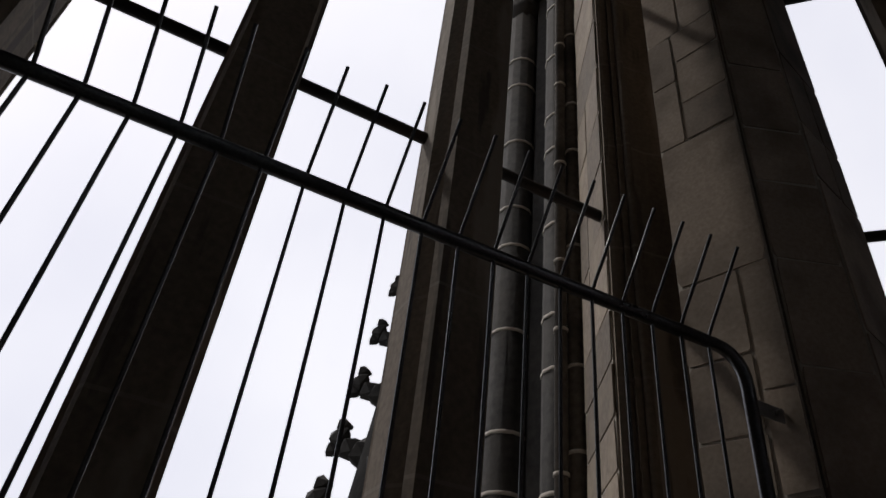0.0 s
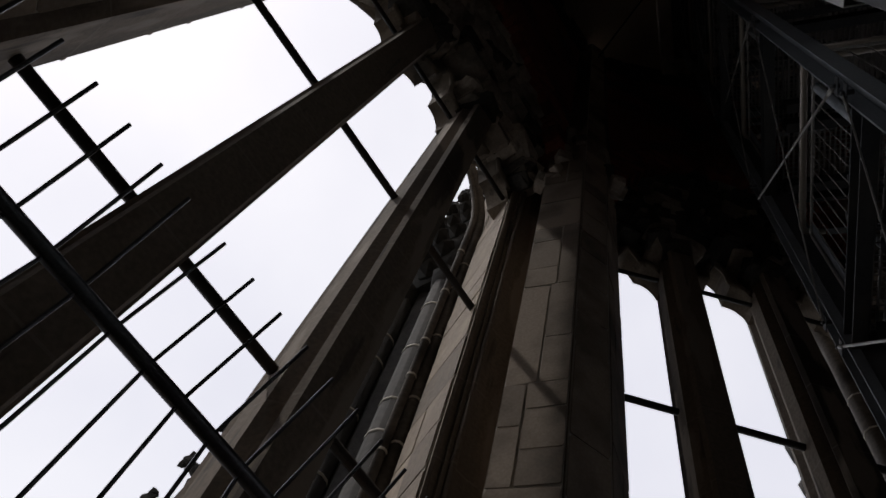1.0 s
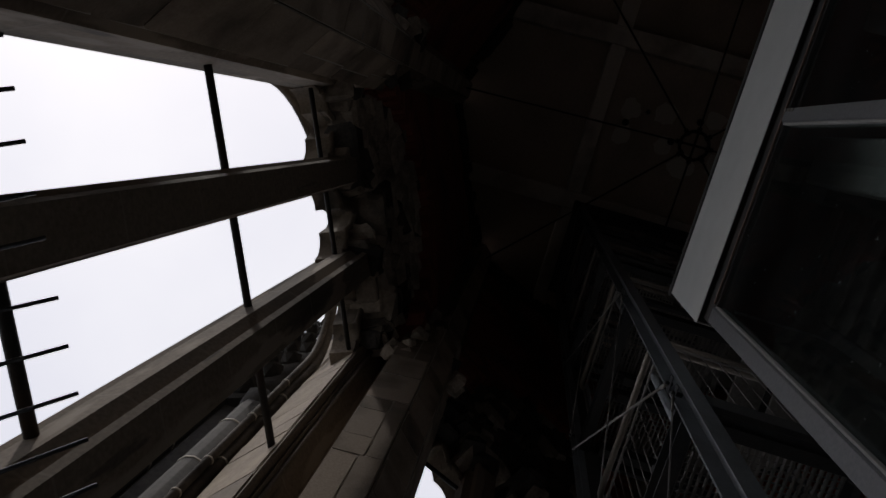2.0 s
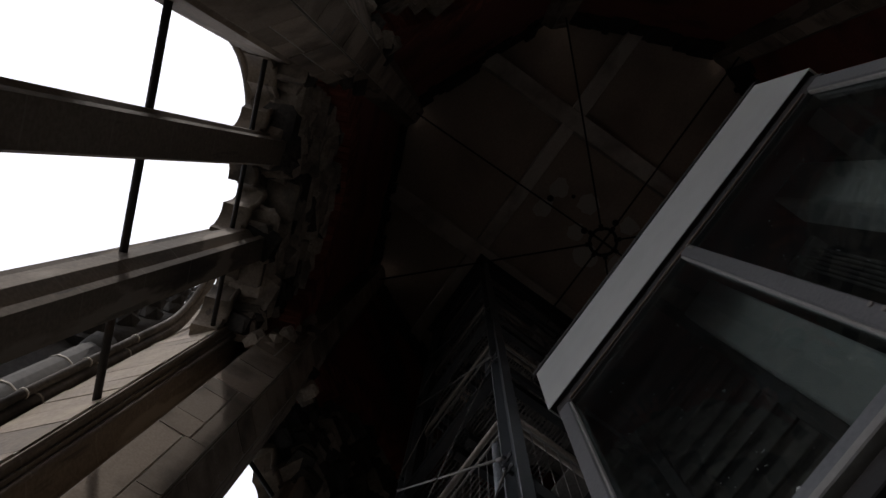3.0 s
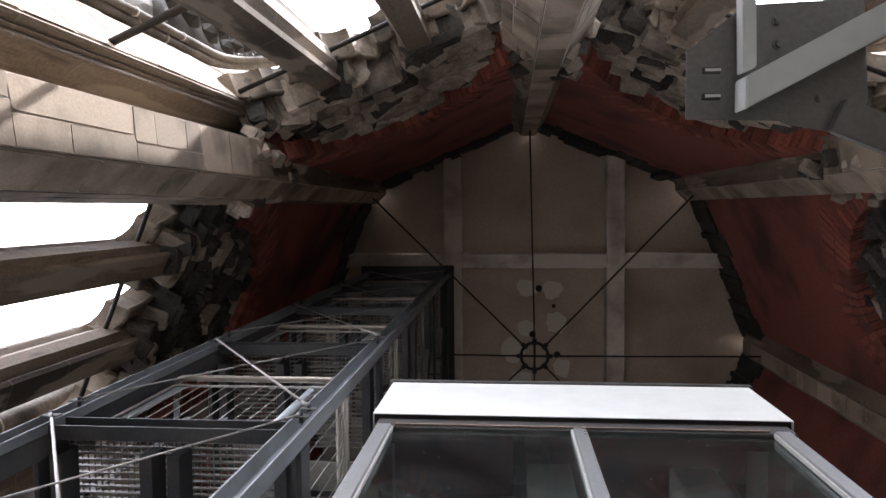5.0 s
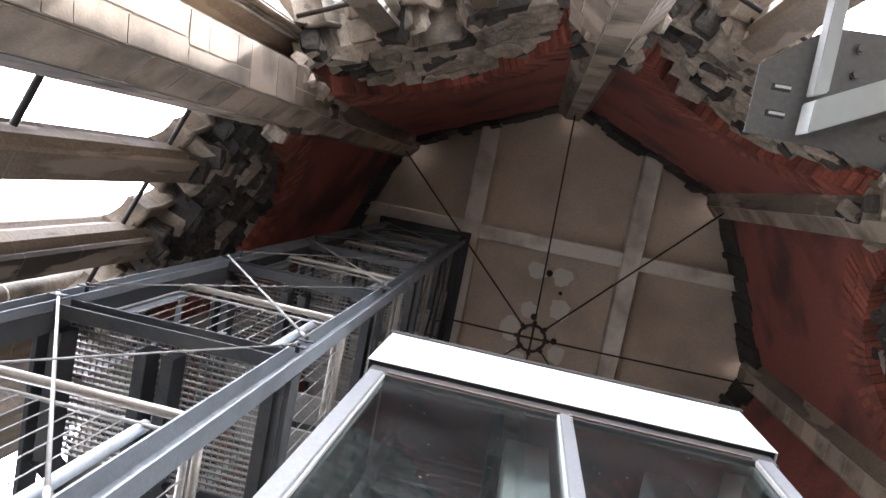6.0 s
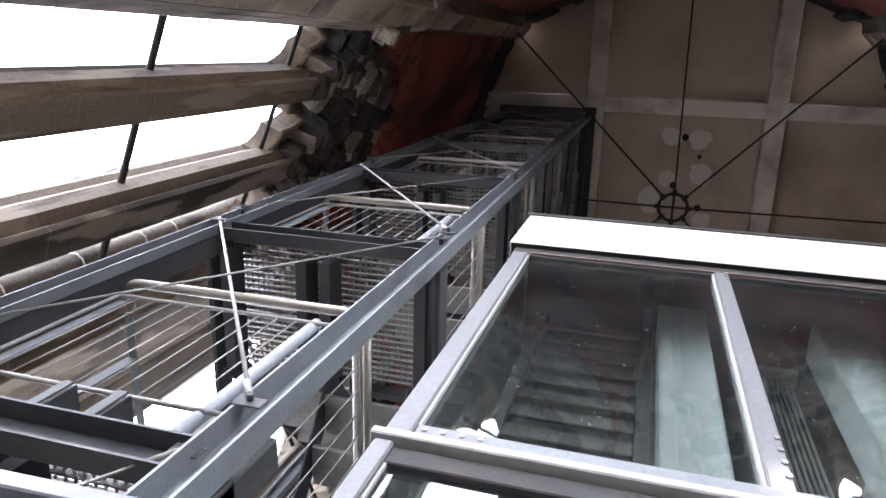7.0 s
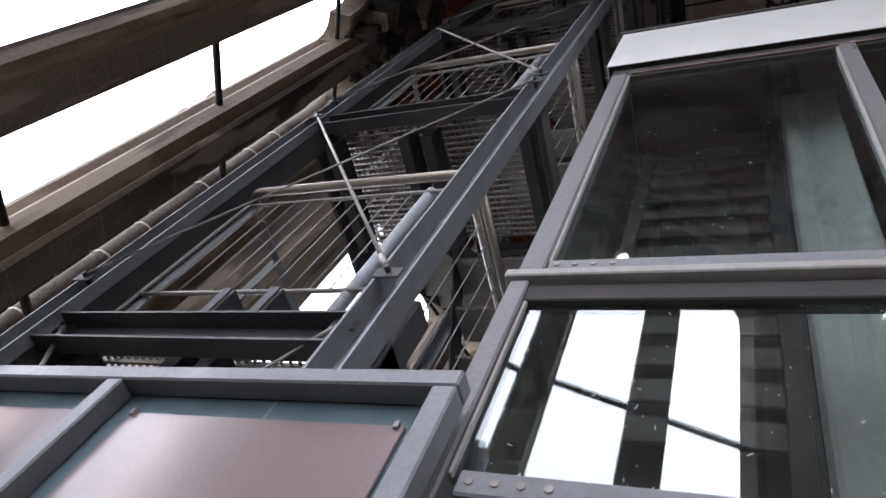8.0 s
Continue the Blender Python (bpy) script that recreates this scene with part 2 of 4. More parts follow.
# ---------------------------------------------------------------- mesh helpers
def part(name, bm, mat, parent=None, label=""):
    me = bpy.data.meshes.new(name)
    bm.to_mesh(me)
    bm.free()
    for m in (mat if isinstance(mat, (list, tuple)) else [mat]):
        me.materials.append(m)
    ob = new(name, me)
    ob.parent = parent
    if label:
        tagged(ob, label)
    return ob


def share(name, me, m, parent=None):
    ob = new(name, me)
    ob.parent = parent
    ob.matrix_local = m
    return ob


def thing(name, label, category, group="", kind="", at=(0, 0, 0)):
    ob = new(name)
    ob.location = at
    return tagged(ob, label, category, group, kind)


def add_box(bm, lo, hi, m=None, bevel=0.0):
    r = bmesh.ops.create_cube(bm, size=1)
    vs = r["verts"]
    for v in vs:
        v.co = Vector([(lo[i] + hi[i]) / 2 + v.co[i] * (hi[i] - lo[i]) for i in range(3)])
    if bevel:
        es = list({e for v in vs for e in v.link_edges})
        out = bmesh.ops.bevel(bm, geom=es, offset=bevel, segments=1, affect="EDGES")
        vs = out["verts"]
    if m is not None:
        bmesh.ops.transform(bm, matrix=m, verts=vs)
    return vs


def box(lo, hi, bevel=0.0, m=None):
    bm = bmesh.new()
    add_box(bm, lo, hi, m, bevel)
    return bm


def add_prism(bm, poly, z0, z1):
    """A closed outline in plan raised from z0 to z1."""
    lo = [bm.verts.new((x, y, z0)) for x, y in poly]
    hi = [bm.verts.new((x, y, z1)) for x, y in poly]
    n = len(poly)
    for i in range(n):
        bm.faces.new((lo[i], lo[(i + 1) % n], hi[(i + 1) % n], hi[i]))
    bm.faces.new(hi)
    bm.faces.new(lo[::-1])
    return lo + hi


def add_tube(bm, pts, r, seg=8, closed=False, caps=True):
    """A round tube along a line of points; r is one radius or one for each point."""
    pts = [Vector(p) for p in pts]
    n = len(pts)
    rad = r if isinstance(r, (list, tuple)) else [r] * n
    ref = None
    rings = []
    for i, p in enumerate(pts):
        a = pts[(i - 1) % n] if (closed or i) else p
        b = pts[(i + 1) % n] if (closed or i < n - 1) else p
        d = (b - a).normalized()
        if ref is None:
            ref = Vector((0, 0, 1)) if abs(d.z) < 0.9 else Vector((1, 0, 0))
        u = (ref - d * ref.dot(d)).normalized()
        ref = u
        v = d.cross(u)
        rings.append([bm.verts.new(p + (u * math.cos(2 * math.pi * k / seg) + v * math.sin(2 * math.pi * k / seg)) * rad[i]) for k in range(seg)])
    for i in range(n if closed else n - 1):
        q, w = rings[i], rings[(i + 1) % n]
        for k in range(seg):
            f = bm.faces.new((q[k], q[(k + 1) % seg], w[(k + 1) % seg], w[k]))
            f.smooth = True
    if caps and not closed:
        bm.faces.new(rings[0][::-1])
        bm.faces.new(rings[-1])


def tube(pts, r, seg=8, closed=False):
    bm = bmesh.new()
    add_tube(bm, pts, r, seg, closed)
    bmesh.ops.recalc_face_normals(bm, faces=bm.faces)
    return bm


def bend(pts, r, steps=6):
    """A line of points with its inner corners rounded."""
    pts = [Vector(p) for p in pts]
    out = [pts[0]]
    for a, b, c in zip(pts, pts[1:], pts[2:]):
        p, q = b + (a - b).normalized() * r, b + (c - b).normalized() * r
        for k in range(steps + 1):
            t = k / steps
            out.append((1 - t) ** 2 * p + 2 * t * (1 - t) * b + t * t * q)
    out.append(pts[-1])
    return out


def chunk(seed, jag=0.25):
    """A rough broken block about one unit across."""
    rng = random.Random(seed)
    bm = bmesh.new()
    bmesh.ops.create_cube(bm, size=1)
    bmesh.ops.bevel(bm, geom=bm.edges[:], offset=0.12, segments=1, affect="EDGES")
    for v in bm.verts:
        v.co += Vector([rng.uniform(-jag, jag) * 0.35 for _ in range(3)])
    bmesh.ops.recalc_face_normals(bm, faces=bm.faces)
    me = bpy.data.meshes.new("stone")
    bm.to_mesh(me)
    bm.free()
    return me


def face_m(ph):
    """Frame of one side of the octagon: x along the wall, y outwards, z up."""
    return Matrix.Translation((CX, CY, 0)) @ Matrix.Rotation(radians(ph - 90), 4, "Z")


def face_xy(ph, a, u):
    n = (math.cos(radians(ph)), math.sin(radians(ph)))
    return (CX + a * n[0] - u * n[1], CY + a * n[1] + u * n[0])


# ---------------------------------------------------------------- ground, floor, ceiling
def make_ground():
    bm = bmesh.new()
    bmesh.ops.create_grid(bm, x_segments=1, y_segments=1, size=3000)
    bmesh.ops.translate(bm, verts=bm.verts, vec=(0, 0, -78))
    tagged(part("ground", bm, GROUND), "hazy grey-green city ground far below the tower", "ground", kind="structure")


def octagon(r):
    return [(CX + r * math.cos(radians(45 * k)), CY + r * math.sin(radians(45 * k))) for k in range(8)]


def make_floor():
    bm = bmesh.new()
    add_prism(bm, octagon(5.2), FLOOR - 0.4, FLOOR)
    tagged(part("floor", bm, FLAGS), "grey stone floor of the tower room", "floor", kind="structure")


def make_ceiling():
    bm = bmesh.new()
    add_prism(bm, octagon(4.6), CEIL, CEIL + 0.3)

    def paint(verts, index):
        for v in verts:
            for f in v.link_faces:
                f.material_index = index

    zb = 12.0
    bx, by, W, V = (-0.955, 1.825), (0.915, 3.76), 0.15, 0.125
    for x in bx:
        paint(add_box(bm, (x - W, CY - 3.9, zb), (x + W, CY + 3.9, CEIL - 0.004), None, 0.012), 1)
    for y in by:
        for x0, x1 in ((CX - 3.9, bx[0] - W), (bx[0] + W, bx[1] - W), (bx[1] + W, CX + 3.9)):
            paint(add_box(bm, (x0, y - V, zb + 0.006), (x1, y + V, CEIL - 0.004), None, 0.012), 1)
    rng = random.Random(4)
    for x, y, r in ((0.34, 1.42, 0.17), (0.78, 1.45, 0.17), (0.33, 2.15, 0.15), (0.85, 2.03, 0.19), (0.06, 2.52, 0.21), (0.95, 2.85, 0.16), (0.25, 3.1, 0.2)):
        rr = [r * (0.8 + 0.4 * rng.random()) for _ in range(16)]
        bm.faces.new([bm.verts.new((x + rr[k] * math.cos(-math.pi * k / 8), y + rr[k] * math.sin(-math.pi * k / 8), CEIL - 0.006)) for k in range(16)]).material_index = 2
    for x, y, r in ((0.54, 1.42, 0.06), (0.80, 1.73, 0.035), (0.43, 2.24, 0.06), (0.86, 2.6, 0.06)):
        ball = bmesh.ops.create_uvsphere(bm, u_segments=10, v_segments=6, radius=r, matrix=Matrix.Translation((x, y, CEIL - 0.03)))
        paint(ball["verts"], 3)
    tagged(part("ceiling", bm, [CONCRETE, BEAM, PLASTER, IRON]), "brown concrete slab ceiling with pale crossing beams and filler patches", "ceiling", kind="structure")


# ---------------------------------------------------------------- walls, windows, piers
PROFILE = [(3.34, 1.258), (3.63, 1.088), (3.65, 1.17), (3.68, 1.33), (3.74, 1.375), (3.82, 1.36), (3.855, 1.30), (3.86, 1.22), (3.93, 1.15),
           (4.21, 1.15), (4.26, 1.20), (4.28, 1.28), (4.36, 1.36), (4.52, 1.38), (4.60, 1.46), (4.66, 1.56), (4.95, 1.62)]


# the side that the sun reaches: ashlar splay, deep hollow, fillet, splayed reveal
PROFILE_2 = [PROFILE[0], (3.655, 1.16), (3.672, 1.21), (3.685, 1.38), (3.74, 1.48), (3.84, 1.49), (3.905, 1.44), (3.935, 1.34), (3.945, 1.25),
             (3.957, 1.195), (3.975, 1.20), (3.985, 1.165), (4.0, 1.15), (4.50, 1.385), (4.60, 1.46), (4.66, 1.56), (4.95, 1.62)]


def pier_outline(th):
    return [face_xy(th - 22.5, a, u) for a, u in PROFILE] + [face_xy(th + 22.5, a, -u) for a, u in reversed(PROFILE_2)]


def arch_z(x, spring=5.5, apex=7.5, half=1.27):
    t = min(1.0, abs(x) / half)
    return spring + (apex - spring) * math.sqrt(max(0.0, 1 - t ** 1.9))


def head_z(x):
    """Underside of the cusped heads of the three lights."""
    for c in (-2 * MULL_X, 0, 2 * MULL_X):
        d = abs(x - c)
        if d < LIGHT_HALF + 0.02:
            if d < 0.10:
                return 5.96 + 0.20 * (1 - (d / 0.10) ** 1.5) + (0.14 if c == 0 else 0)
            t = (d - 0.10) / (LIGHT_HALF - 0.08)
            return 5.93 - 0.16 * t ** 3
    return 5.72


def slab_with_curved_bottom(xs, bottom, top, y0, y1, m):
    bm = bmesh.new()
    cols = [[bm.verts.new(m @ Vector(p)) for p in ((x, y0, bottom(x)), (x, y1, bottom(x)), (x, y1, top), (x, y0, top))] for x in xs]
    for a, b in zip(cols, cols[1:]):
        for k in range(4):
            bm.faces.new((a[k], b[k], b[(k + 1) % 4], a[(k + 1) % 4]))
    bm.faces.new(cols[0])
    bm.faces.new(cols[-1][::-1])
    bmesh.ops.recalc_face_normals(bm, faces=bm.faces)
    return bm


def frange(a, b, n):
    return [a + (b - a) * k / n for k in range(n + 1)]


def mullion_mesh(x, m):
    prof = [(-0.10, 3.83), (0.10, 3.83), (0.115, 3.87), (0.085, 3.91), (0.138, 3.98), (0.138, 4.10), (0.075, 4.20), (0.09, 4.26), (0.05, 4.34),
            (-0.05, 4.34), (-0.09, 4.26), (-0.075, 4.20), (-0.138, 4.10), (-0.138, 3.98), (-0.085, 3.91), (-0.115, 3.87)]
    bm = bmesh.new()
    add_prism(bm, [(x + px, py) for px, py in prof], -0.55, 6.05)
    bmesh.ops.transform(bm, matrix=m, verts=bm.verts)
    bmesh.ops.recalc_face_normals(bm, faces=bm.faces)
    return bm


walls, windows, piers = [], [], []
NEAR_FACES = (-157.5, -112.5, -67.5)


def make_side(i, ph):
    m = face_m(ph)
    wall = thing("wall_%d" % (i + 1), "red brick wall over a pointed window arch, with a black course along the slab", "wall", kind="structure")
    walls.append(wall)
    part("brickwork", slab_with_curved_bottom(frange(-1.215, 1.215, 40), arch_z, CEIL - 0.01, A_WALL, A_WALL + 0.36, m), BRICK, wall)
    part("parapet", box((-1.36, 3.75, FLOOR), (1.36, 4.5, -0.5), 0.02, m), SAND, wall, "weathered sandstone parapet")
    # ragged black course where the wall meets the slab
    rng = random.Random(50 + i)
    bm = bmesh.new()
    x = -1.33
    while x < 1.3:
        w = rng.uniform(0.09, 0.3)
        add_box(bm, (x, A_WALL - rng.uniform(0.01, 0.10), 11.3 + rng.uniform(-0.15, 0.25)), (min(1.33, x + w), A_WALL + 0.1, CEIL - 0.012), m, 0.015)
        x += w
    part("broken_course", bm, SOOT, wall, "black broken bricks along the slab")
    win = thing("window_%d" % (i + 1), "tall three-light gothic window opening with sandstone tracery and iron bars", "window", kind="structure")
    windows.append(win)
    xs = frange(-1.26, 1.26, 150)
    part("tracery", slab_with_curved_bottom(xs, head_z, 11.0, 4.03, 4.25, m), SAND, win, "weathered sandstone tracery with cusped heads")
    # roll mouldings along the light heads
    for c in (-2 * MULL_X, 0, 2 * MULL_X):
        pts = [m @ Vector((c + x, 4.025, head_z(c + x) + 0.03)) for x in frange(-0.27, 0.27, 30)]
        part("cusp_moulding", tube(pts, 0.028, 6), SAND, win)
    for s in (-1, 1):
        part("mullion", mullion_mesh(s * MULL_X, m), SAND, win, "moulded sandstone mullion streaked with soot")
    # unseen panels added to cut the daylight through these windows
    if ph in (-22.5, 22.5, 67.5):
        part("daylight_blocker", box((-1.2, 4.12, -0.5), (1.2, 4.2, 6.2), 0, m), SAND, win, "added unseen panel that keeps daylight out")
    for z in BARS:
        part("glazing_bar", tube([m @ Vector((x, A_BAR, z)) for x in (-1.2, 1.2)], 0.026 if z < 5 else 0.022, 8), IRON, win, "black iron bar")
    # outer jamb shafts that run into a pointed moulding
    for s in (-1, 1):
        for a, u, r in (((4.47, 1.26, 0.095), (4.62, 1.36, 0.06)) if (ph, s) == (-157.5, 1) else ((4.57, 1.385, 0.045), (4.60, 1.315, 0.032))):
            pts = [(s * u, a, FLOOR), (s * u, a, 6.1)] + [(s * u * math.cos(t), a, 6.1 + 1.3 * math.sin(t)) for t in [radians(8 * k) for k in range(1, 11)]]
            js = part("jamb_shaft", tube([m @ Vector(p) for p in pts], r, 10), SHAFT, win, "round weathered jamb shaft with pale ring joints")
            if ph in NEAR_FACES:
                for k in range(9):
                    z = 0.35 + 0.62 * k + 0.1 * ((k + (r > 0.04)) % 3)
                    part("ring_joint", tube([m @ Vector((s * u, a, z - 0.008)), m @ Vector((s * u, a, z + 0.008))], r + 0.006, 10), JOINT, js)


def make_pier(i, th):
    pier = thing("pier_%d" % (i + 1), "sandstone pier between two windows with pale ashlar faces", "pier", kind="structure")
    piers.append(pier)
    bm = bmesh.new()
    add_prism(bm, pier_outline(th), FLOOR, 11.95)
    bmesh.ops.recalc_face_normals(bm, faces=bm.faces)
    part("core", bm, SAND, pier, "moulded sandstone pier with sooty hollows")
    # slender roll beside the splayed reveal
    x, y = face_xy(th + 22.5, 3.94, -1.238)
    part("roll_moulding", tube([(x, y, FLOOR), (x, y, 6.0)], 0.02, 8), SAND, pier, "slender sandstone roll")


make_ground()
make_floor()
make_ceiling()
for i_, ph_ in enumerate(FACES):
    make_side(i_, ph_)
for i_ in range(8):
    make_pier(i_, -180 + 45 * i_)


# ---------------------------------------------------------------- spiked barriers in front of the windows
def make_fence(ph):
    m = face_m(ph)
    fence = thing("spiked_barrier", "dark steel barrier with thin rods, leaning spikes and round rail", "barrier", "barriers at the windows")
    A, Z = 3.4, 1.048
    rail = bend([(-1.112, A, FLOOR), (-1.112, A, Z), (1.112, A, Z), (1.112, A, FLOOR)], 0.11)
    part("rail", tube([m @ Vector(p) for p in rail], 0.0195, 12), RAIL, fence, "round steel rail bent down at its ends")
    for k in range(22):
        x = 0.985 - 0.1013 * k + (0.0115 if k >= 15 else 0)
        lean = -0.022 if k >= 14 else 0.0
        pts = bend([(x, A, FLOOR), (x, A, Z + 0.01), (x + lean, A - 0.16, Z + 0.24)], 0.03, 3)
        part("rod", tube([m @ Vector(p) for p in pts], 0.005, 6), RAIL, fence)
    for s in (-1, 1):
        for z in (0.885, -0.4):
            b = part("bracket", box((s * 1.175 - 0.05, A - 0.012, z - 0.022), (s * 1.175 + 0.05, A - 0.004, z + 0.022), 0.002, m), GALV, fence, "small pale steel wall bracket")
            part("bolt", tube([m @ Vector((s * 1.195, A - 0.03, z)), m @ Vector((s * 1.195, A - 0.01, z))], 0.009, 6), GALV, b)


for ph_ in (-157.5, -112.5, -67.5):
    make_fence(ph_)


# ---------------------------------------------------------------- tie rods
def make_ties():
    hub = thing("tie_rod_ring", "black iron tension ring with eight tie rods under the ceiling", "tie rods", at=(0, 0, 0))
    z, cx, cy = 11.1, 0.42, 2.37
    ring = [(cx + 0.215 * math.cos(radians(10 * k)), cy + 0.215 * math.sin(radians(10 * k)), z) for k in range(36)]
    part("ring", tube(ring, 0.025, 8, True), IRON, hub)
    part("cross_bar", tube([(cx - 0.215, cy, z), (cx + 0.215, cy, z)], 0.018), IRON, hub)
    part("cross_bar", tube([(cx, cy - 0.215, z), (cx, cy + 0.215, z)], 0.018), IRON, hub)
    for k in range(8):
        a = radians(45 * k)
        d = Vector((math.cos(a), math.sin(a), 0))
        o = Vector((cx, cy, z))
        end = Vector((CX, CY, z)) + d * 3.66
        rod = part("rod", tube([o + d * 0.215, end], 0.015, 6), IRON, hub)
        part("nut", tube([o + d * 0.18, o + d * 0.28], 0.036, 8), IRON, rod)
        part("anchor", tube([end - d * 0.1, end + d * 0.02], 0.1, 10), IRON, rod)


make_ties()


# ---------------------------------------------------------------- glazed lift shaft
LX0, LX1, LY, LY2 = -0.65, 1.34, 1.05, 2.75


def make_lift():
    lift = thing("lift_shaft", "glazed lift shaft with aluminium frame and white top fascia", "lift", at=(0, 0, 0))
    # white fascia with dark edges
    part("fascia", box((-0.68, LY - 0.012, 3.42), (1.367, LY - 0.007, 4.05), 0.001), WHITE, lift, "white sheet-metal fascia")
    part("fascia", box((-0.68, LY - 0.0065, 3.42), (-0.675, LY2, 4.05), 0.001), WHITE, lift)
    part("fascia", box((1.362, LY - 0.0065, 3.42), (1.367, LY2, 4.05), 0.001), WHITE, lift)
    part("roof", box((-0.70, LY - 0.02, 4.053), (1.39, LY2, 4.10), 0.005), GASKET, lift, "dark roof edge")
    part("fascia_backing", box((-0.674, LY - 0.006, 3.435), (1.361, LY + 0.10, 4.05), 0.002), GASKET, lift, "dark folded edge behind the fascia")
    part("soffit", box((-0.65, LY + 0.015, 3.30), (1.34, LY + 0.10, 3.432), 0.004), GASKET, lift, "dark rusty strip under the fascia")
    part("soffit_bead", box((-0.55, LY + 0.004, 3.312), (1.22, LY + 0.013, 3.324), 0.002), RUST, lift, "thin rusty bead over the panes")
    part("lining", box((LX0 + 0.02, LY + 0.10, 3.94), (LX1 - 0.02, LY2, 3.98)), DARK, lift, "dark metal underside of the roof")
    # posts
    for x in (-0.60, 0.34, 1.27):
        w = 0.037 if x != 0.34 else 0.031
        po = part("post", box((x - w, LY, 1.505), (x + w, LY + 0.09, 3.30), 0.006), ALU, lift, "grey aluminium post")
        lx, lw = (-0.617, 0.028) if x < 0 else (x, w)
        part("post", box((lx - lw, LY, FLOOR), (lx + lw, LY + 0.09, 1.468), 0.006), ALU, lift, "grey aluminium post")
        if x < 0:
            part("glazing_bead", box((lx + lw + 0.001, LY + 0.012, 0.80), (lx + lw + 0.010, LY + 0.028, 1.386), 0.002), BEAD, lift, "pale bead strip along the glazing")
        # pale bead that also paints the bright glint along the post edge
        part("post_glint_bead", box((x - w - (0.011 if x > 0 else -2 * w - 0.001), LY + 0.006, 1.57), (x - w - (0.001 if x > 0 else -2 * w - 0.011), LY + 0.026, 3.28), 0.002), BEAD, po, "pale bead strip along the glazing")
        if x == 0.34:
            for z in (1.62, 1.68, 1.74, 1.80, 3.20, 3.24, 3.28):
                part("rivet", tube([(x + 0.02, LY - 0.006, z), (x + 0.02, LY + 0.004, z)], 0.009, 6), GALV, po)
    for x in (-0.60, 1.27):
        part("post", box((x - 0.045, LY2 - 0.09, FLOOR), (x + 0.045, LY2, 3.9), 0.006), ALU, lift)
    # transoms
    for z0, z1, d in ((1.505, 1.56, 0.004), (0.74, 0.80, 0.004)):
        tr = part("transom", box((-0.555, LY - d, z0), (1.225, LY + 0.07, z1), 0.005), TRANSOM, lift, "grey aluminium transom")
        for k in range(4):
            part("rivet", tube([(-0.53 + 0.05 * k, LY - 0.008, (z0 + z1) / 2), (-0.53 + 0.05 * k, LY + 0.004, (z0 + z1) / 2)], 0.009, 6), GALV, tr)
    part("ledge", box((-0.66, LY - 0.014, 1.470), (1.34, LY + 0.05, 1.502), 0.004), BEAD, lift, "pale ledge strip between two panes")
    part("ledge_gasket", box((-0.645, LY + 0.012, 1.388), (1.325, LY + 0.06, 1.459), 0.004), GASKET, lift, "dark gasket")
    # panes
    dust = random.Random(21)
    for x0, x1 in ((-0.555, 0.30), (0.38, 1.225)):
        for z0, z1 in ((1.56, 3.30), (0.80, 1.385), (FLOOR + 0.1, 0.74)):
            x0 = -0.588 if x0 < 0 and z1 < 2 else x0
            p = part("pane", box((x0, LY + 0.03, z0), (x1, LY + 0.042, z1)), GLASS, lift, "clear glass pane with dust and scratches")
            p.visible_shadow = False
            bm = bmesh.new()
            for k in range(80):
                px, pz, ln, an = dust.uniform(x0 + 0.03, x1 - 0.03), z0 + (z1 - z0) * dust.random() ** 1.5, dust.choice((0.001, 0.0012, 0.0015, 0.002, 0.004, 0.006)), dust.uniform(0, 3.1)
                add_box(bm, (-ln, -0.0004, -0.0007), (ln, 0.0004, 0.0007), Matrix.Translation((px, LY + 0.0285, pz)) @ Matrix.Rotation(an, 4, "Y"))
            tagged(part("dust", bm, WHITE, p, "pale dust flecks and scratches"), kind="stuff")
    for x in (LX0 + 0.04, LX1 - 0.06):
        for z0, z1 in ((1.56, 3.5), (FLOOR + 0.1, 1.40)):
            p = part("side_pane", box((x, LY + 0.09, z0), (x + 0.012, LY2 - 0.09, z1)), GLASS, lift, "clear glass side pane")
            p.visible_shadow = False
        part("side_transom", box((x - 0.02, LY + 0.09, 1.40), (x + 0.03, LY2 - 0.09, 1.56), 0.005), ALU, lift)
    # inside
    for x in (0.22, 0.98):
        part("guide_column", box((x - 0.118, 1.40, FLOOR), (x + 0.118, 1.62, 3.76), 0.012), PALE, lift, "pale grey-green painted box column")
    fr = part("louvre_frame", box((-0.56, 1.56, FLOOR), (-0.50, 1.62, 3.86), 0.004), DARK, lift)
    part("louvre_frame", box((0.02, 1.56, FLOOR), (0.10, 1.62, 3.86), 0.004), DARK, lift)
    for k in range(14):
        z = 1.5 + 0.17 * k
        part("louvre", box((-0.50, -0.008, -0.062), (0.02, 0.008, 0.062), 0.004, Matrix.Translation((0, 1.59, z)) @ Matrix.Rotation(radians(-8), 4, "X")), BLADE, lift, "grey louvre blade")
    part("louvre_backing", box((-0.50, 1.66, FLOOR), (0.02, 1.67, 3.86)), DARK, lift)
    for z0, z1 in ((1.56, 3.9), (FLOOR + 0.1, 1.40)):
        p = part("back_pane", box((LX0 + 0.1, LY2 - 0.05, z0), (LX1 - 0.12, LY2 - 0.038, z1)), GLASS, lift, "clear glass back pane")
        p.visible_shadow = False
    part("back_transom", box((LX0 + 0.1, LY2 - 0.08, 1.40), (LX1 - 0.12, LY2 - 0.02, 1.56), 0.005), ALU, lift)
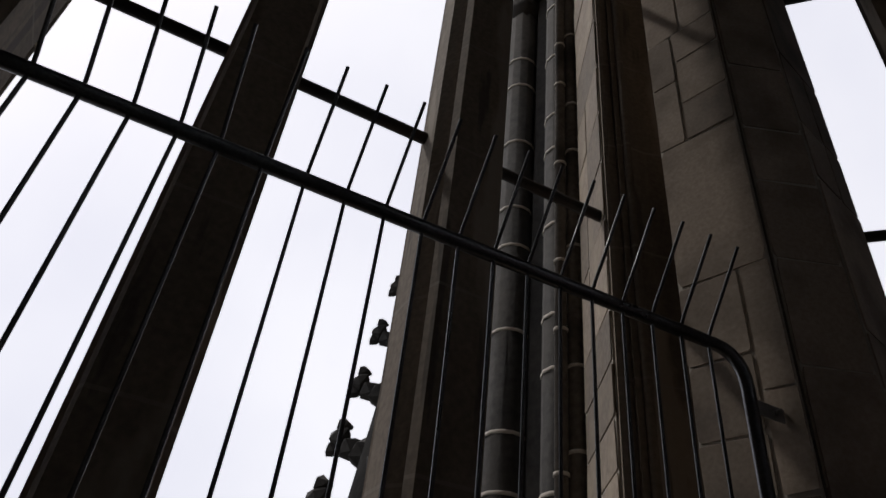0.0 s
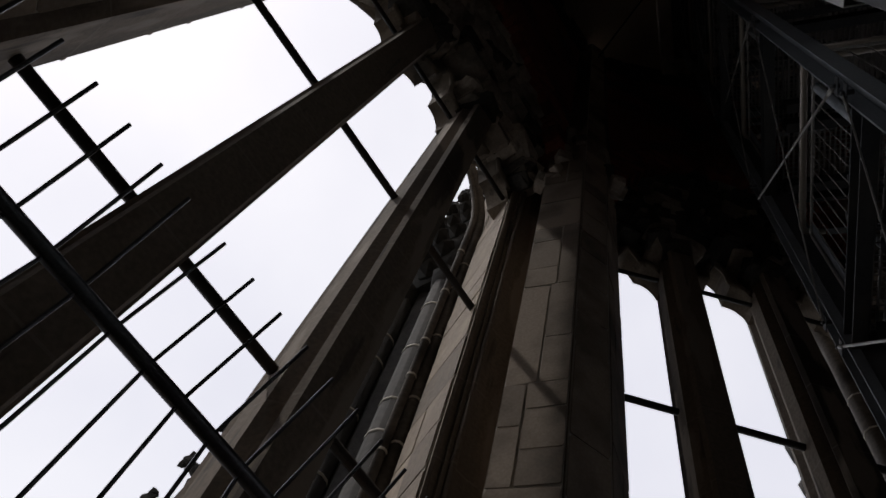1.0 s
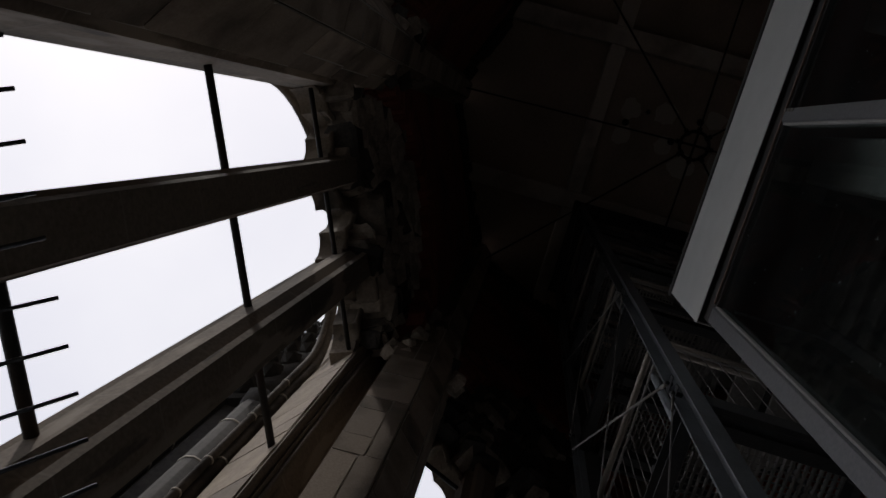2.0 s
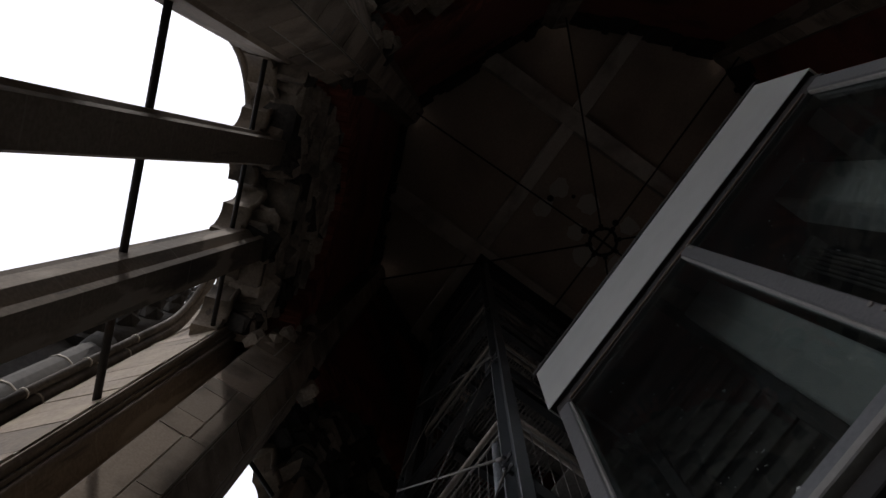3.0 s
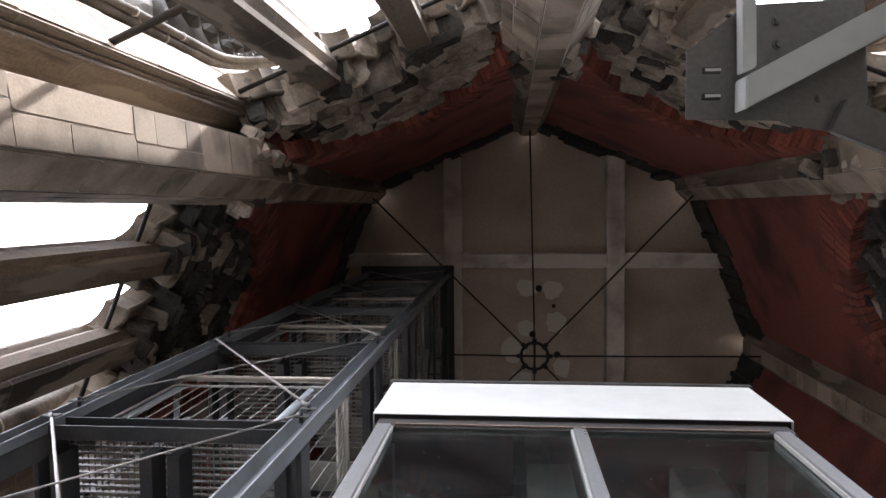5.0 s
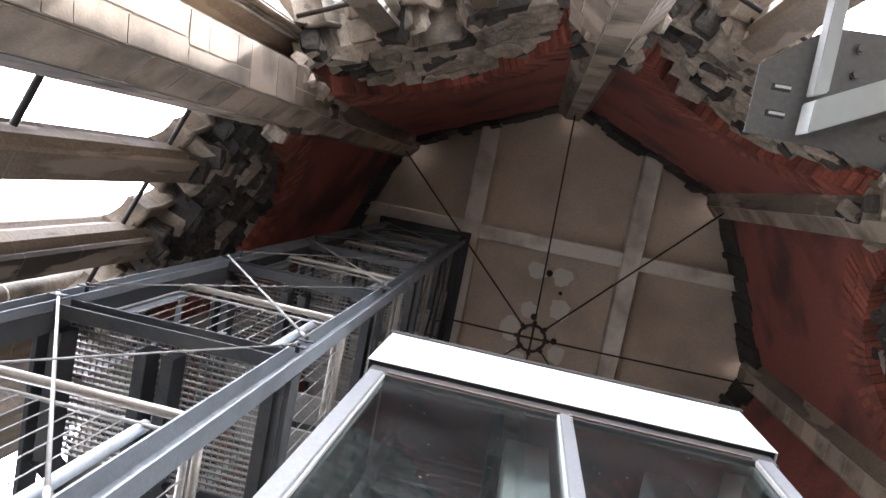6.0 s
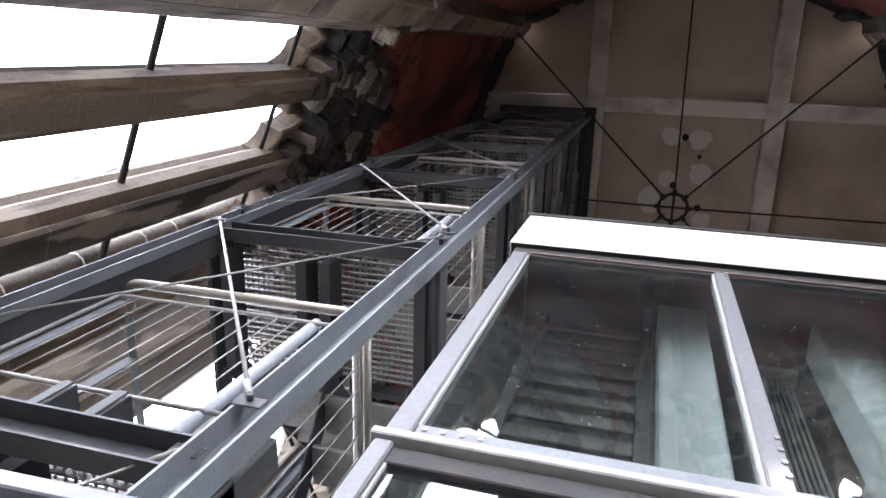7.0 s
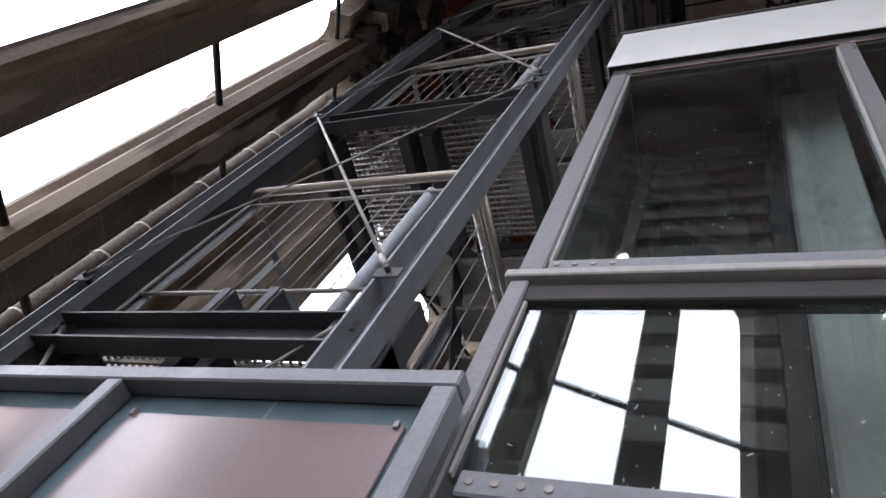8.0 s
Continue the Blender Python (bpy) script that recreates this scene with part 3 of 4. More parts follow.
    bo = part("control_box", box((0.555, 1.5, 3.30), (0.74, 1.58, 3.345), 0.006), GALV, lift, "pale cable box with hanging cables")
    for k in range(6):
        x = 0.59 + 0.022 * k
        part("cable", tube([(x, 1.54, 3.30), (x - 0.004, 1.55, 2.6), (x + 0.004, 1.57, 1.5), (x + 0.02, 1.6, 0.3)], 0.0065, 5), LOUVRE, bo)


make_lift()


# ---------------------------------------------------------------- steel stair tower
SX0, SX1, SY0, SY1 = -2.34, -0.95, 1.03, 3.1
LEVELS = [-0.62, 1.34, 3.30, 5.30, 7.30, 9.30]


def channel(x, y, z0, z1, sx, sy, w=0.12, d=0.055, t=0.009):
    """A standing steel channel with its web along x and flanges along y."""
    bm = bmesh.new()
    o = [(0, 0), (w, 0), (w, d), (w - t, d), (w - t, t), (t, t), (t, d), (0, d)]
    add_prism(bm, [(x + sx * px, y + sy * py) for px, py in o], z0, z1)
    bmesh.ops.recalc_face_normals(bm, faces=bm.faces)
    return bm


def grating(x0, x1, y0, y1, z):
    """Deep bearing bars along x, thin cross bars along y."""
    bm = bmesh.new()
    n = int((y1 - y0) / 0.034)
    for k in range(n + 1):
        y = y0 + (y1 - y0) * k / n
        add_box(bm, (x0, y - 0.004, z - 0.028), (x1, y + 0.004, z))
    n = int((x1 - x0) / 0.034)
    for k in range(n + 1):
        x = x0 + (x1 - x0) * k / n
        add_box(bm, (x - 0.003, y0, z - 0.012), (x + 0.003, y1, z - 0.003))
    return bm


def make_stairs():
    st = thing("stair_tower", "blue-grey steel stair tower with braced bays, gratings and tube rails", "stairs", at=(0, 0, 0))
    top = 11.4
    for x, sx in ((SX1, -1), (SX0, 1)):
        d = 0.085 if sx < 0 else 0.052
        part("column", channel(x, SY0 + d, FLOOR, top, sx, -1, 0.11, d), STEEL, st, "tall steel channel column")
        part("column", channel(x, SY1, FLOOR, top, sx, -1), STEEL, st, "tall steel channel column")
    # added plate, stands in for the dim open depth behind the left column
    part("dim_gap_plate", box((SX0 + 0.094, SY0 + 0.056, FLOOR), (SX0 + 0.106, SY0 + 0.17, top), 0.002), SHADED_STEEL, st, "added dark plate for the dim depth beside the column")
    part("roof_plate", box((SX0 - 0.10, SY0 - 0.08, top), (SX1 + 0.06, SY1, top + 0.05), 0.004), SHADED_STEEL, st, "dark plate over the top landing")
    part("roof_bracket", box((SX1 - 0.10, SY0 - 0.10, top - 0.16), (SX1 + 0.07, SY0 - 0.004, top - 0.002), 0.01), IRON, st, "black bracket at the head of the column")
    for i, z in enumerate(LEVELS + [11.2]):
        # the beams' shaded look comes from the darker steel colour
        part("front_beam", box((SX0 + 0.11, SY0 + 0.075, z - 0.15), (SX1 - 0.11, SY0 + 0.085, z - 0.03)), SHADED_STEEL, st, "steel channel beam with shade in its dark colour")
        part("front_beam_flange", box((SX0 + 0.11, SY0 + 0.015, z - 0.03), (SX1 - 0.11, SY0 + 0.085, z - 0.02)), SHADED_STEEL, st)
        part("front_beam_flange", box((SX0 + 0.11, SY0 + 0.015, z - 0.16), (SX1 - 0.11, SY0 + 0.085, z - 0.15)), SHADED_STEEL, st)
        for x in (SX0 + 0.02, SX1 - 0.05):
            part("side_beam", box((x, SY0 + 0.12, z - 0.16), (x + 0.03, SY1 - 0.12, z - 0.02), 0.003), SHADED_STEEL, st)
        part("back_beam", box((SX0 + 0.12, SY1 - 0.09, z - 0.16), (SX1 - 0.12, SY1 - 0.03, z - 0.02), 0.003), SHADED_STEEL, st)
    for i, z in enumerate(LEVELS):
        g = part("landing_grating", grating(SX0 + 0.07, SX1 - 0.07, SY0 + 0.10, SY0 + 0.85, z + 0.01), GALV, st, "open serrated steel grating")
        tagged(g, kind="stuff")
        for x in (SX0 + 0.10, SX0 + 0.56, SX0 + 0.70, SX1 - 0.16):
            part("joist", box((x, SY0 + 0.16, z - 0.15), (x + 0.065, SY0 + 0.85, z - 0.012), 0.003), SHADED_STEEL, st)
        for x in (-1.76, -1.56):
            part("kerb_plate", box((x + 0.055, SY0 + 0.07, z + 0.0), (x + 0.092, SY0 + 0.078, z + 0.20), 0.002), SHADED_STEEL, st)
            part("kerb_plate", box((x + 0.092, SY0 + 0.08, z + 0.0), (x + 0.10, SY0 + 0.17, z + 0.20), 0.002), SHADED_STEEL, st)
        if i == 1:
            part("knee_plate", box((SX1 - 0.045, SY0 + 0.13, z - 0.70), (SX1 - 0.02, SY0 + 0.23, z + 0.20), 0.004), SHADED_STEEL, st, "dark plate under the landing")
        part("flat_post", box((SX0 + 0.15, SY0 + 0.12, z), (SX0 + 0.21, SY0 + 0.132, z + 1.0), 0.002), SHADED_STEEL, st)
        part("flat_post", box((SX0 + 0.15, SY0 + 0.42, z), (SX0 + 0.21, SY0 + 0.432, z + 1.0), 0.002), SHADED_STEEL, st)
        # rail panel in the front bay
        y = SY0 + 0.07
        hr = bend([(SX1 - 0.13, SY0 + 0.75, z + 1.02), (SX1 - 0.13, y, z + 1.02), (SX0 + 0.18, y, z + 1.02), (SX0 + 0.18, SY0 + 0.20, z + 1.02)], 0.06, 5)
        part("handrail", tube(hr, 0.021, 10), HANDRAIL, st, "round stainless handrail")
        part("rail_flat", box((SX0 + 0.16, SY0 + 0.21, z + 1.0), (SX0 + 0.20, SY0 + 0.80, z + 1.012), 0.002), STEEL, st, "flat blue-grey rail strip")
        part("rail_bar", tube(bend([(SX1 - 0.15, y + 0.03, z + 0.08), (SX1 - 0.15, y + 0.03, z + 0.94), (SX0 + 0.2, y + 0.03, z + 0.94), (SX0 + 0.2, y + 0.03, z + 0.08), (SX1 - 0.15, y + 0.03, z + 0.08)], 0.03, 4), 0.009, 8), GALV, st)
        part("rail_bar", tube([(SX0 + 0.2, y + 0.03, z + 0.215), (SX1 - 0.15, y + 0.03, z + 0.215)], 0.009, 8), GALV, st)
        for k in range(10):
            x = SX0 + 0.30 + 0.082 * k
            part("baluster", tube([(x, y + 0.03, z + 0.215), (x, y + 0.03, z + 0.94)], 0.0032, 5), GALV, st)
        part("rail_post", tube([(SX1 - 0.285, y + 0.05, z), (SX1 - 0.285, y + 0.05, z + 0.98)], 0.024, 12), TUBE, st, "pale blue-grey tube post")
        part("rail_post", box((SX0 + 0.205, y + 0.045, z), (SX0 + 0.25, y + 0.055, z + 1.0), 0.002), STEEL, st, "flat blue-grey post")
        # side rail towards the lift
        x = SX1 - 0.08
        part("side_rail", tube([(x, SY0 + 0.14, z + 1.0), (x, SY0 + 1.15, z + 1.0)], 0.018, 10), HANDRAIL, st, "round stainless handrail")
        for zz, r in ((0.91, 0.009), (0.10, 0.009)):
            part("side_rail_bar", tube([(x, SY0 + 0.14, z + zz), (x, SY0 + 1.15, z + zz)], r, 8), GALV, st)
        for k in range(9):
            yy = SY0 + 0.24 + 0.1 * k
            part("baluster", tube([(x, yy, z + 0.10), (x, yy, z + 0.91)], 0.0034, 5), GALV, st)
        # two flights behind the landing
        h = (LEVELS[i + 1] if i + 1 < len(LEVELS) else 11.3) - z
        n = 5
        for fl, (fx0, fx1) in enumerate(((SX0 + 0.1, (SX0 + SX1) / 2 - 0.04), ((SX0 + SX1) / 2 + 0.04, SX1 - 0.1))):
            for k in range(n):
                zz = z + fl * h / 2 + h / 2 * (k + 1) / (n + 1)
                yy = SY0 + 0.9 + 0.22 * k if fl == 0 else SY0 + 0.9 + 0.22 * (n - 1 - k)
                part("tread", box((fx0, yy, zz - 0.03), (fx1, yy + 0.23, zz), 0.004), GALV, st)
            ya, yb = SY0 + 0.85, SY0 + 2.0
            za, zb = (z, z + h / 2) if fl == 0 else (z + h, z + h / 2)
            for xx in (fx0 - 0.012, fx1 + 0.002):
                bm = bmesh.new()
                lo = [(ya, za - 0.17), (yb, zb - 0.17), (yb, zb + 0.03), (ya, za + 0.03)]
                q = [[bm.verts.new((xx + d, py, pz)) for py, pz in lo] for d in (0, 0.01)]
                bm.faces.new(q[0]); bm.faces.new(q[1][::-1])
                for k in range(4):
                    bm.faces.new((q[0][k], q[0][(k + 1) % 4], q[1][(k + 1) % 4], q[1][k]))
                bmesh.ops.recalc_face_normals(bm, faces=bm.faces)
                part("stringer", bm, SHADED_STEEL, st)
        # crossed tie rods in the front bay
        z1 = LEVELS[i + 1] if i + 1 < len(LEVELS) else 11.2
        for xa, xb, dy, r in ((SX0 + 0.05, SX1 - 0.07, -0.012, 0.0075), (SX1 - 0.05, SX0 + 0.07, -0.03, 0.0048)):
            if i == 0:
                xa, xb, dy = xa - 0.08 if xa > xb else xa + 0.08, xb + 0.08 if xa > xb else xb - 0.08, dy + 0.065
            rod = part("brace_rod", tube([(xa, SY0 + dy, z1 - 0.05), (xb, SY0 + dy, z + 0.15)], r, 8), GALV, st, "pale steel tie rod")
            for px, pz in ((xa, z1 - 0.05), (xb, z + 0.15)):
                part("gusset", box((px - 0.045, SY0 + dy + r, pz - 0.028), (px + 0.045, SY0 + dy + r + 0.006, pz + 0.022), 0.002), SHADED_STEEL, rod, "dark bolted gusset plate")
                d = Vector((xb - xa, 0, z + 0.15 - z1 + 0.05)).normalized() * (1 if pz > z + 0.5 else -1)
                o = Vector((px, SY0 + dy, pz))
                part("clevis", tube([o + d * 0.02, o + d * 0.10], r * 1.5, 8), GALV, rod)
                part("bolt", tube([o + Vector((0, r + 0.004, 0)), o + Vector((0, -r - 0.006, 0))], 0.0095, 6), SHADED_STEEL, rod)
                part("stud", tube([o + Vector((0, r + 0.004, 0)), Vector((px, SY0 + max(0.012, dy + 0.02), pz))], 0.012, 6), SHADED_STEEL, rod)


make_stairs()


# ---------------------------------------------------------------- framed boards beside the lift
def make_boards():
    b = thing("board_screen", "grey metal framed screen with mauve boards beside the lift", "screen", at=(0, 0, 0))
    # stands a little askew to the lift
    b.matrix_world = Matrix.Translation((-0.58, 0.985, 0)) @ Matrix.Rotation(radians(-1.6), 4, "Z") @ Matrix.Translation((0.58, 0, 0))
    y = 0.0
    x0, x1, zt = -2.6, -0.585, 0.977
    part("top_rail", box((x0, y - 0.03, zt - 0.05), (x1, y + 0.03, zt), 0.005), FRAME, b, "grey metal rail")
    for x in (x1 - 0.055, -1.57, -2.6):
        part("stile", box((x, y - 0.03, FLOOR), (x + 0.055, y + 0.03, zt - 0.05), 0.005), FRAME, b)
    for xa, xb in ((-1.515, x1 - 0.055), (-2.545, -1.57)):
        bo = part("board", box((xa + 0.06, y + 0.022, FLOOR + 0.3), (xb - 0.05, y + 0.03, zt - 0.115), 0.002), BOARD, b, "smooth mauve board held by clips")
        part("backing", box((xa - 0.02, y + 0.032, FLOOR + 0.1), (xb + 0.02, y + 0.038, zt - 0.01)), SKY_SHEET, b, "glossy sheet with reflected sky blue in its colour")
        for x in (xa + 0.075, xb - 0.065):
            part("clip", box((x - 0.006, y + 0.012, zt - 0.130), (x + 0.006, y + 0.0215, zt - 0.110), 0.002), GALV, b)


make_boards()


# ---------------------------------------------------------------- overhead steel bracket
def make_bracket():
    br = thing("steel_bracket", "bolted grey steel plate with square tube arms", "bracket", at=(0, 0, 0))
    z = 2.4
    bm = bmesh.new()
    add_prism(bm, [(0.595, -0.283), (0.595, -0.505), (0.78, -0.65), (1.15, -0.66), (1.17, -0.33), (1.12, -0.222), (0.925, -0.258), (0.895, -0.272)], z, z + 0.008)
    bmesh.ops.recalc_face_normals(bm, faces=bm.faces)
    # darker metal than the arms: shade over the plate is in its colour
    pl = part("plate", bm, LOUVRE, br, "bolted steel plate with slots")
    for y in (-0.44, -0.355):
        part("slot", box((0.645, y - 0.011, z - 0.004), (0.705, y + 0.011, z + 0.001), 0.002), DARK, pl)
        part("slot_edge", box((0.655, y - 0.007, z - 0.006), (0.705, y + 0.002, z - 0.0045)), WHITE, pl)
    for x, y in ((0.88, -0.60), (0.885, -0.52), (1.02, -0.345)):
        bolt = part("bolt", tube([(x, y, z - 0.016), (x, y, z)], 0.012, 6), LOUVRE, pl)
        part("washer", tube([(x, y, z - 0.005), (x, y, z - 0.0005)], 0.018, 12), LOUVRE, bolt)
    # square tubes that reach to the pier and the wall
    for end, dx, dy, run, z0, mat in (([(0.75, -0.40), (0.75, -0.297)], 0.885, -0.465, 2.1, 2.285, PALE), ([(1.085, -0.335), (1.04, -0.232)], 0.92, 0.39, 2.25, 2.352, LOUVRE), ([(0.755, -0.42), (0.797, -0.437)], -0.02, -1.0, 0.75, 2.33, PALE)):
        bm = bmesh.new()
        add_prism(bm, end + [(x + dx * run, y + dy * run) for x, y in reversed(end)], z0, z - 0.002)
        bmesh.ops.bevel(bm, geom=bm.edges[:], offset=0.004, segments=2, affect="EDGES")
        bmesh.ops.recalc_face_normals(bm, faces=bm.faces)
        part("arm", bm, mat, br, "painted square steel tube")


make_bracket()


# ---------------------------------------------------------------- cable on the pier behind the camera
def make_cable():
    cb = thing("pipe", "thin black pipe running up the edge of a sandstone pier", "pipe", at=(0, 0, 0))
    x, y = face_xy(-112.5, 3.325, 1.30)
    part("tube", tube([(x, y, -0.5), (x + 0.004, y, 4), (x - 0.004, y, 8), (x, y, 11.3)], 0.014, 8), IRON, cb)
    for k in range(8):
        z = 0.4 + 1.4 * k
        part("clip", box((x - 0.024, y - 0.006, z - 0.012), (x + 0.024, y + 0.02, z + 0.012), 0.002), GALV, cb)


make_cable()


# ---------------------------------------------------------------- pinnacles outside
def crocket(rng, size):
    """A curled leaf of carved stone."""
    bm = bmesh.new()
    for dx, dz, r in ((0.0, 0.0, 0.34), (0.28, 0.10, 0.30), (0.52, 0.30, 0.26), (0.48, 0.52, 0.16), (0.62, 0.08, 0.17)):
        mm = Matrix.Translation((dx * size, rng.uniform(-0.05, 0.05) * size, dz * size)) @ Matrix.Diagonal((1, 0.85, 0.9, 1))
        bmesh.ops.create_icosphere(bm, subdivisions=1, radius=r * size, matrix=mm)
    for v in bm.verts:
        v.co += Vector([rng.uniform(-0.04, 0.04) * size for _ in range(3)])
    me = bpy.data.meshes.new("crocket")
    bm.to_mesh(me)
    bm.free()
    me.materials.append(SOOT)
    return me


def make_pinnacle(x, y, base, shoulder, top, r, seed, label, size=0.5, count=7, ribs=4):
    rng = random.Random(seed)
    p = thing("pinnacle", label, "pinnacle", "pinnacles round the tower", at=(0, 0, 0))
    bm = bmesh.new()
    add_prism(bm, [(x + r * 0.8 * math.cos(radians(45 * k + 22.5)), y + r * 0.8 * math.sin(radians(45 * k + 22.5))) for k in range(8)], base, shoulder)
    bmesh.ops.recalc_face_normals(bm, faces=bm.faces)
    part("core", bm, SOOT, p)
    for k in range(8):
        a = radians(45 * k + 8)
        sx, sy = x + r * 0.9 * math.cos(a), y + r * 0.9 * math.sin(a)
        sh = part("shaft", tube([(sx, sy, base), (sx, sy, shoulder - 0.1)], r * 0.17, 12), SOOT, p, "slender round shaft")
        for j in range(int((shoulder - 0.5) / 0.62)):
            z = 0.5 + 0.62 * j + 0.12 * ((j + k) % 3)
            part("ring_joint", tube([(sx, sy, z - 0.012), (sx, sy, z + 0.012)], r * 0.17 + 0.006, 12), JOINT, sh)
        part("capital", tube([(sx, sy, shoulder - 0.3), (sx, sy, shoulder - 0.1), (sx, sy, shoulder)], [r * 0.14, r * 0.22, r * 0.24], 8), SOOT, p)
    part("spire", tube([(x, y, shoulder), (x, y, top)], [r * 0.95, r * 0.07], 8), SOOT, p, "steep sooty stone spirelet")
    leaf = crocket(rng, r * size)
    n = count
    for k in range(ribs):
        a = radians(360 / ribs * k + 30)
        for j in range(n):
            t = (j + 0.5) / n
            rr = r * (0.95 * (1 - t) + 0.07 * t)
            m = Matrix.Translation((x + rr * math.cos(a), y + rr * math.sin(a), shoulder + (top - shoulder) * t)) @ Matrix.Rotation(a, 4, "Z") @ Matrix.Scale(1 - 0.62 * t, 4)
            share("crocket", leaf, m, p)
    fin = crocket(rng, r * 0.5)
    for k in range(4):
        share("finial", fin, Matrix.Translation((x, y, top - 0.1)) @ Matrix.Rotation(radians(90 * k), 4, "Z"), p)


for i_, th_ in enumerate((-180, -135.8, -86, -45, 0, 45, 90, 135)):
    ca_, sa_ = math.cos(radians(th_)), math.sin(radians(th_))
    make_pinnacle(CX + 6.15 * ca_, CY + 6.15 * sa_, -8, 6.4, 12.5, 0.80, 100 + i_, "soot-black stone pinnacle with clustered shafts and crockets", *((0.72, 9, 8) if i_ == 1 else (0.5, 7, 4)))
make_pinnacle(-4.72, -4.44, -8, 1.5, 5.9, 0.62, 140, "lower soot-black pinnacle with large curled crockets", 1.0)


# ---------------------------------------------------------------- stones, bricks, ashlar
def unit_block(mat):
    bm = box((-0.5, -0.5, -0.5), (0.5, 0.5, 0.5))
    me = bpy.data.meshes.new("block")
    bm.to_mesh(me)
    bm.free()
    me.materials.append(mat)
    return me


def worn_block(seed, mat):
    """A dressed block with chipped, slightly uneven corners, one unit across."""
    rng = random.Random(seed)
    bm = box((-0.5, -0.5, -0.5), (0.5, 0.5, 0.5))
    bmesh.ops.bevel(bm, geom=[e for e in bm.edges if abs(e.verts[0].co.y - e.verts[1].co.y) > 0.5], offset=0.03, segments=1, affect="EDGES")
    for v in bm.verts:
        v.co += Vector((rng.uniform(-0.022, 0.012) * (1 if v.co.x > 0 else -1), rng.uniform(-0.05, 0.0) if v.co.y > 0 else 0, rng.uniform(-0.02, 0.01) * (1 if v.co.z > 0 else -1)))
    bmesh.ops.recalc_face_normals(bm, faces=bm.faces)
    me = bpy.data.meshes.new("block")
    bm.to_mesh(me)
    bm.free()
    me.materials.append(mat)
    return me


WORN, REVEAL, VOU_MESH = [worn_block(k, ASHLAR) for k in range(4)], [worn_block(k + 9, STAINED) for k in range(4)], unit_block(VOUSSOIR)


def strip_frame(p, q, outward=False):
    """Frame on a standing face from plan point p to q: x along it, y out of the stone, z up."""
    d = Vector((q[0] - p[0], q[1] - p[1], 0)).normalized()
    nrm = Vector((-d.y, d.x, 0))
    mid = Vector(((p[0] + q[0]) / 2 - CX, (p[1] + q[1]) / 2 - CY, 0))
    if (nrm.dot(mid) > 0) != outward:
        nrm = -nrm
    return Matrix(((d.x, nrm.x, 0, p[0]), (d.y, nrm.y, 0, p[1]), (0, 0, 1, 0), (0, 0, 0, 1))), math.hypot(q[0] - p[0], q[1] - p[1])


def lay_ashlar(pier, th, seed):
    rng = random.Random(seed)
    a0, u0 = PROFILE[0]
    a1, u1 = PROFILE[1]
    a2, u2 = PROFILE_2[1]
    sides = [(face_xy(th - 22.5, a0, u0), face_xy(th - 22.5, a1, u1), 6.1, 0.75),
             (face_xy(th + 22.5, a0, -u0), face_xy(th + 22.5, a2, -u2), 6.1, 0.75),
             (face_xy(th - 22.5, a0, u0), face_xy(th + 22.5, a0, -u0), 11.9, 0.0),
             (face_xy(th + 22.5, 4.015, -1.157), face_xy(th + 22.5, 4.49, -1.380), 5.75, 0.2)]
    for i, (p, q, top, split) in enumerate(sides):
        f, w = strip_frame(p, q, i == 3)
        part("mortar", box((0.004, -0.01, FLOOR), (w - 0.004, 0.009, top), 0, f), JOINT, pier, "pale lime mortar")
        z = FLOOR
        while z < top - 0.2:
            # a stretch of wall: one broad block, or two stacks whose beds do not meet
            run = min(rng.uniform(0.62, 1.0), top - z)
            if rng.random() < split:
                cut = w * rng.uniform(0.30, 0.70)
                stacks = [(0, cut), (cut, w)]
            else:
                stacks = [(0, w)]
            for x0, x1 in stacks:
                n = rng.choice((1, 2, 2, 3))
                beds = [0] + sorted(k / n + rng.uniform(-0.10, 0.10) for k in range(1, n)) + [1]
                for b0, b1 in zip(beds, beds[1:]):
                    g = 0.0055
                    t = 0.022 + rng.uniform(-0.002, 0.002)
                    h = run * (b1 - b0)
                    m = f @ Matrix.Translation(((x0 + x1) / 2, t / 2 - 0.008, z + run * (b0 + b1) / 2)) @ Matrix.Rotation(rng.uniform(-0.006, 0.006), 4, "Z") @ Matrix.Diagonal((x1 - x0 - 2 * g, t, h - 2 * g, 1))
                    share("ashlar_block", (REVEAL if i == 3 else WORN)[rng.randrange(4)], m, pier)
            z += run


for i_ in (1, 2, 3, 4):
    lay_ashlar(piers[i_], -180 + 45 * i_, 300 + i_)

CHUNKS = [chunk(k, 0.24) for k in range(7)]
SOOTY = [chunk(20 + k, 0.28) for k in range(7)]
for c_, s_ in zip(CHUNKS, SOOTY):
    c_.materials.append(RUBBLE)
    s_.materials.append(DARKRUBBLE)


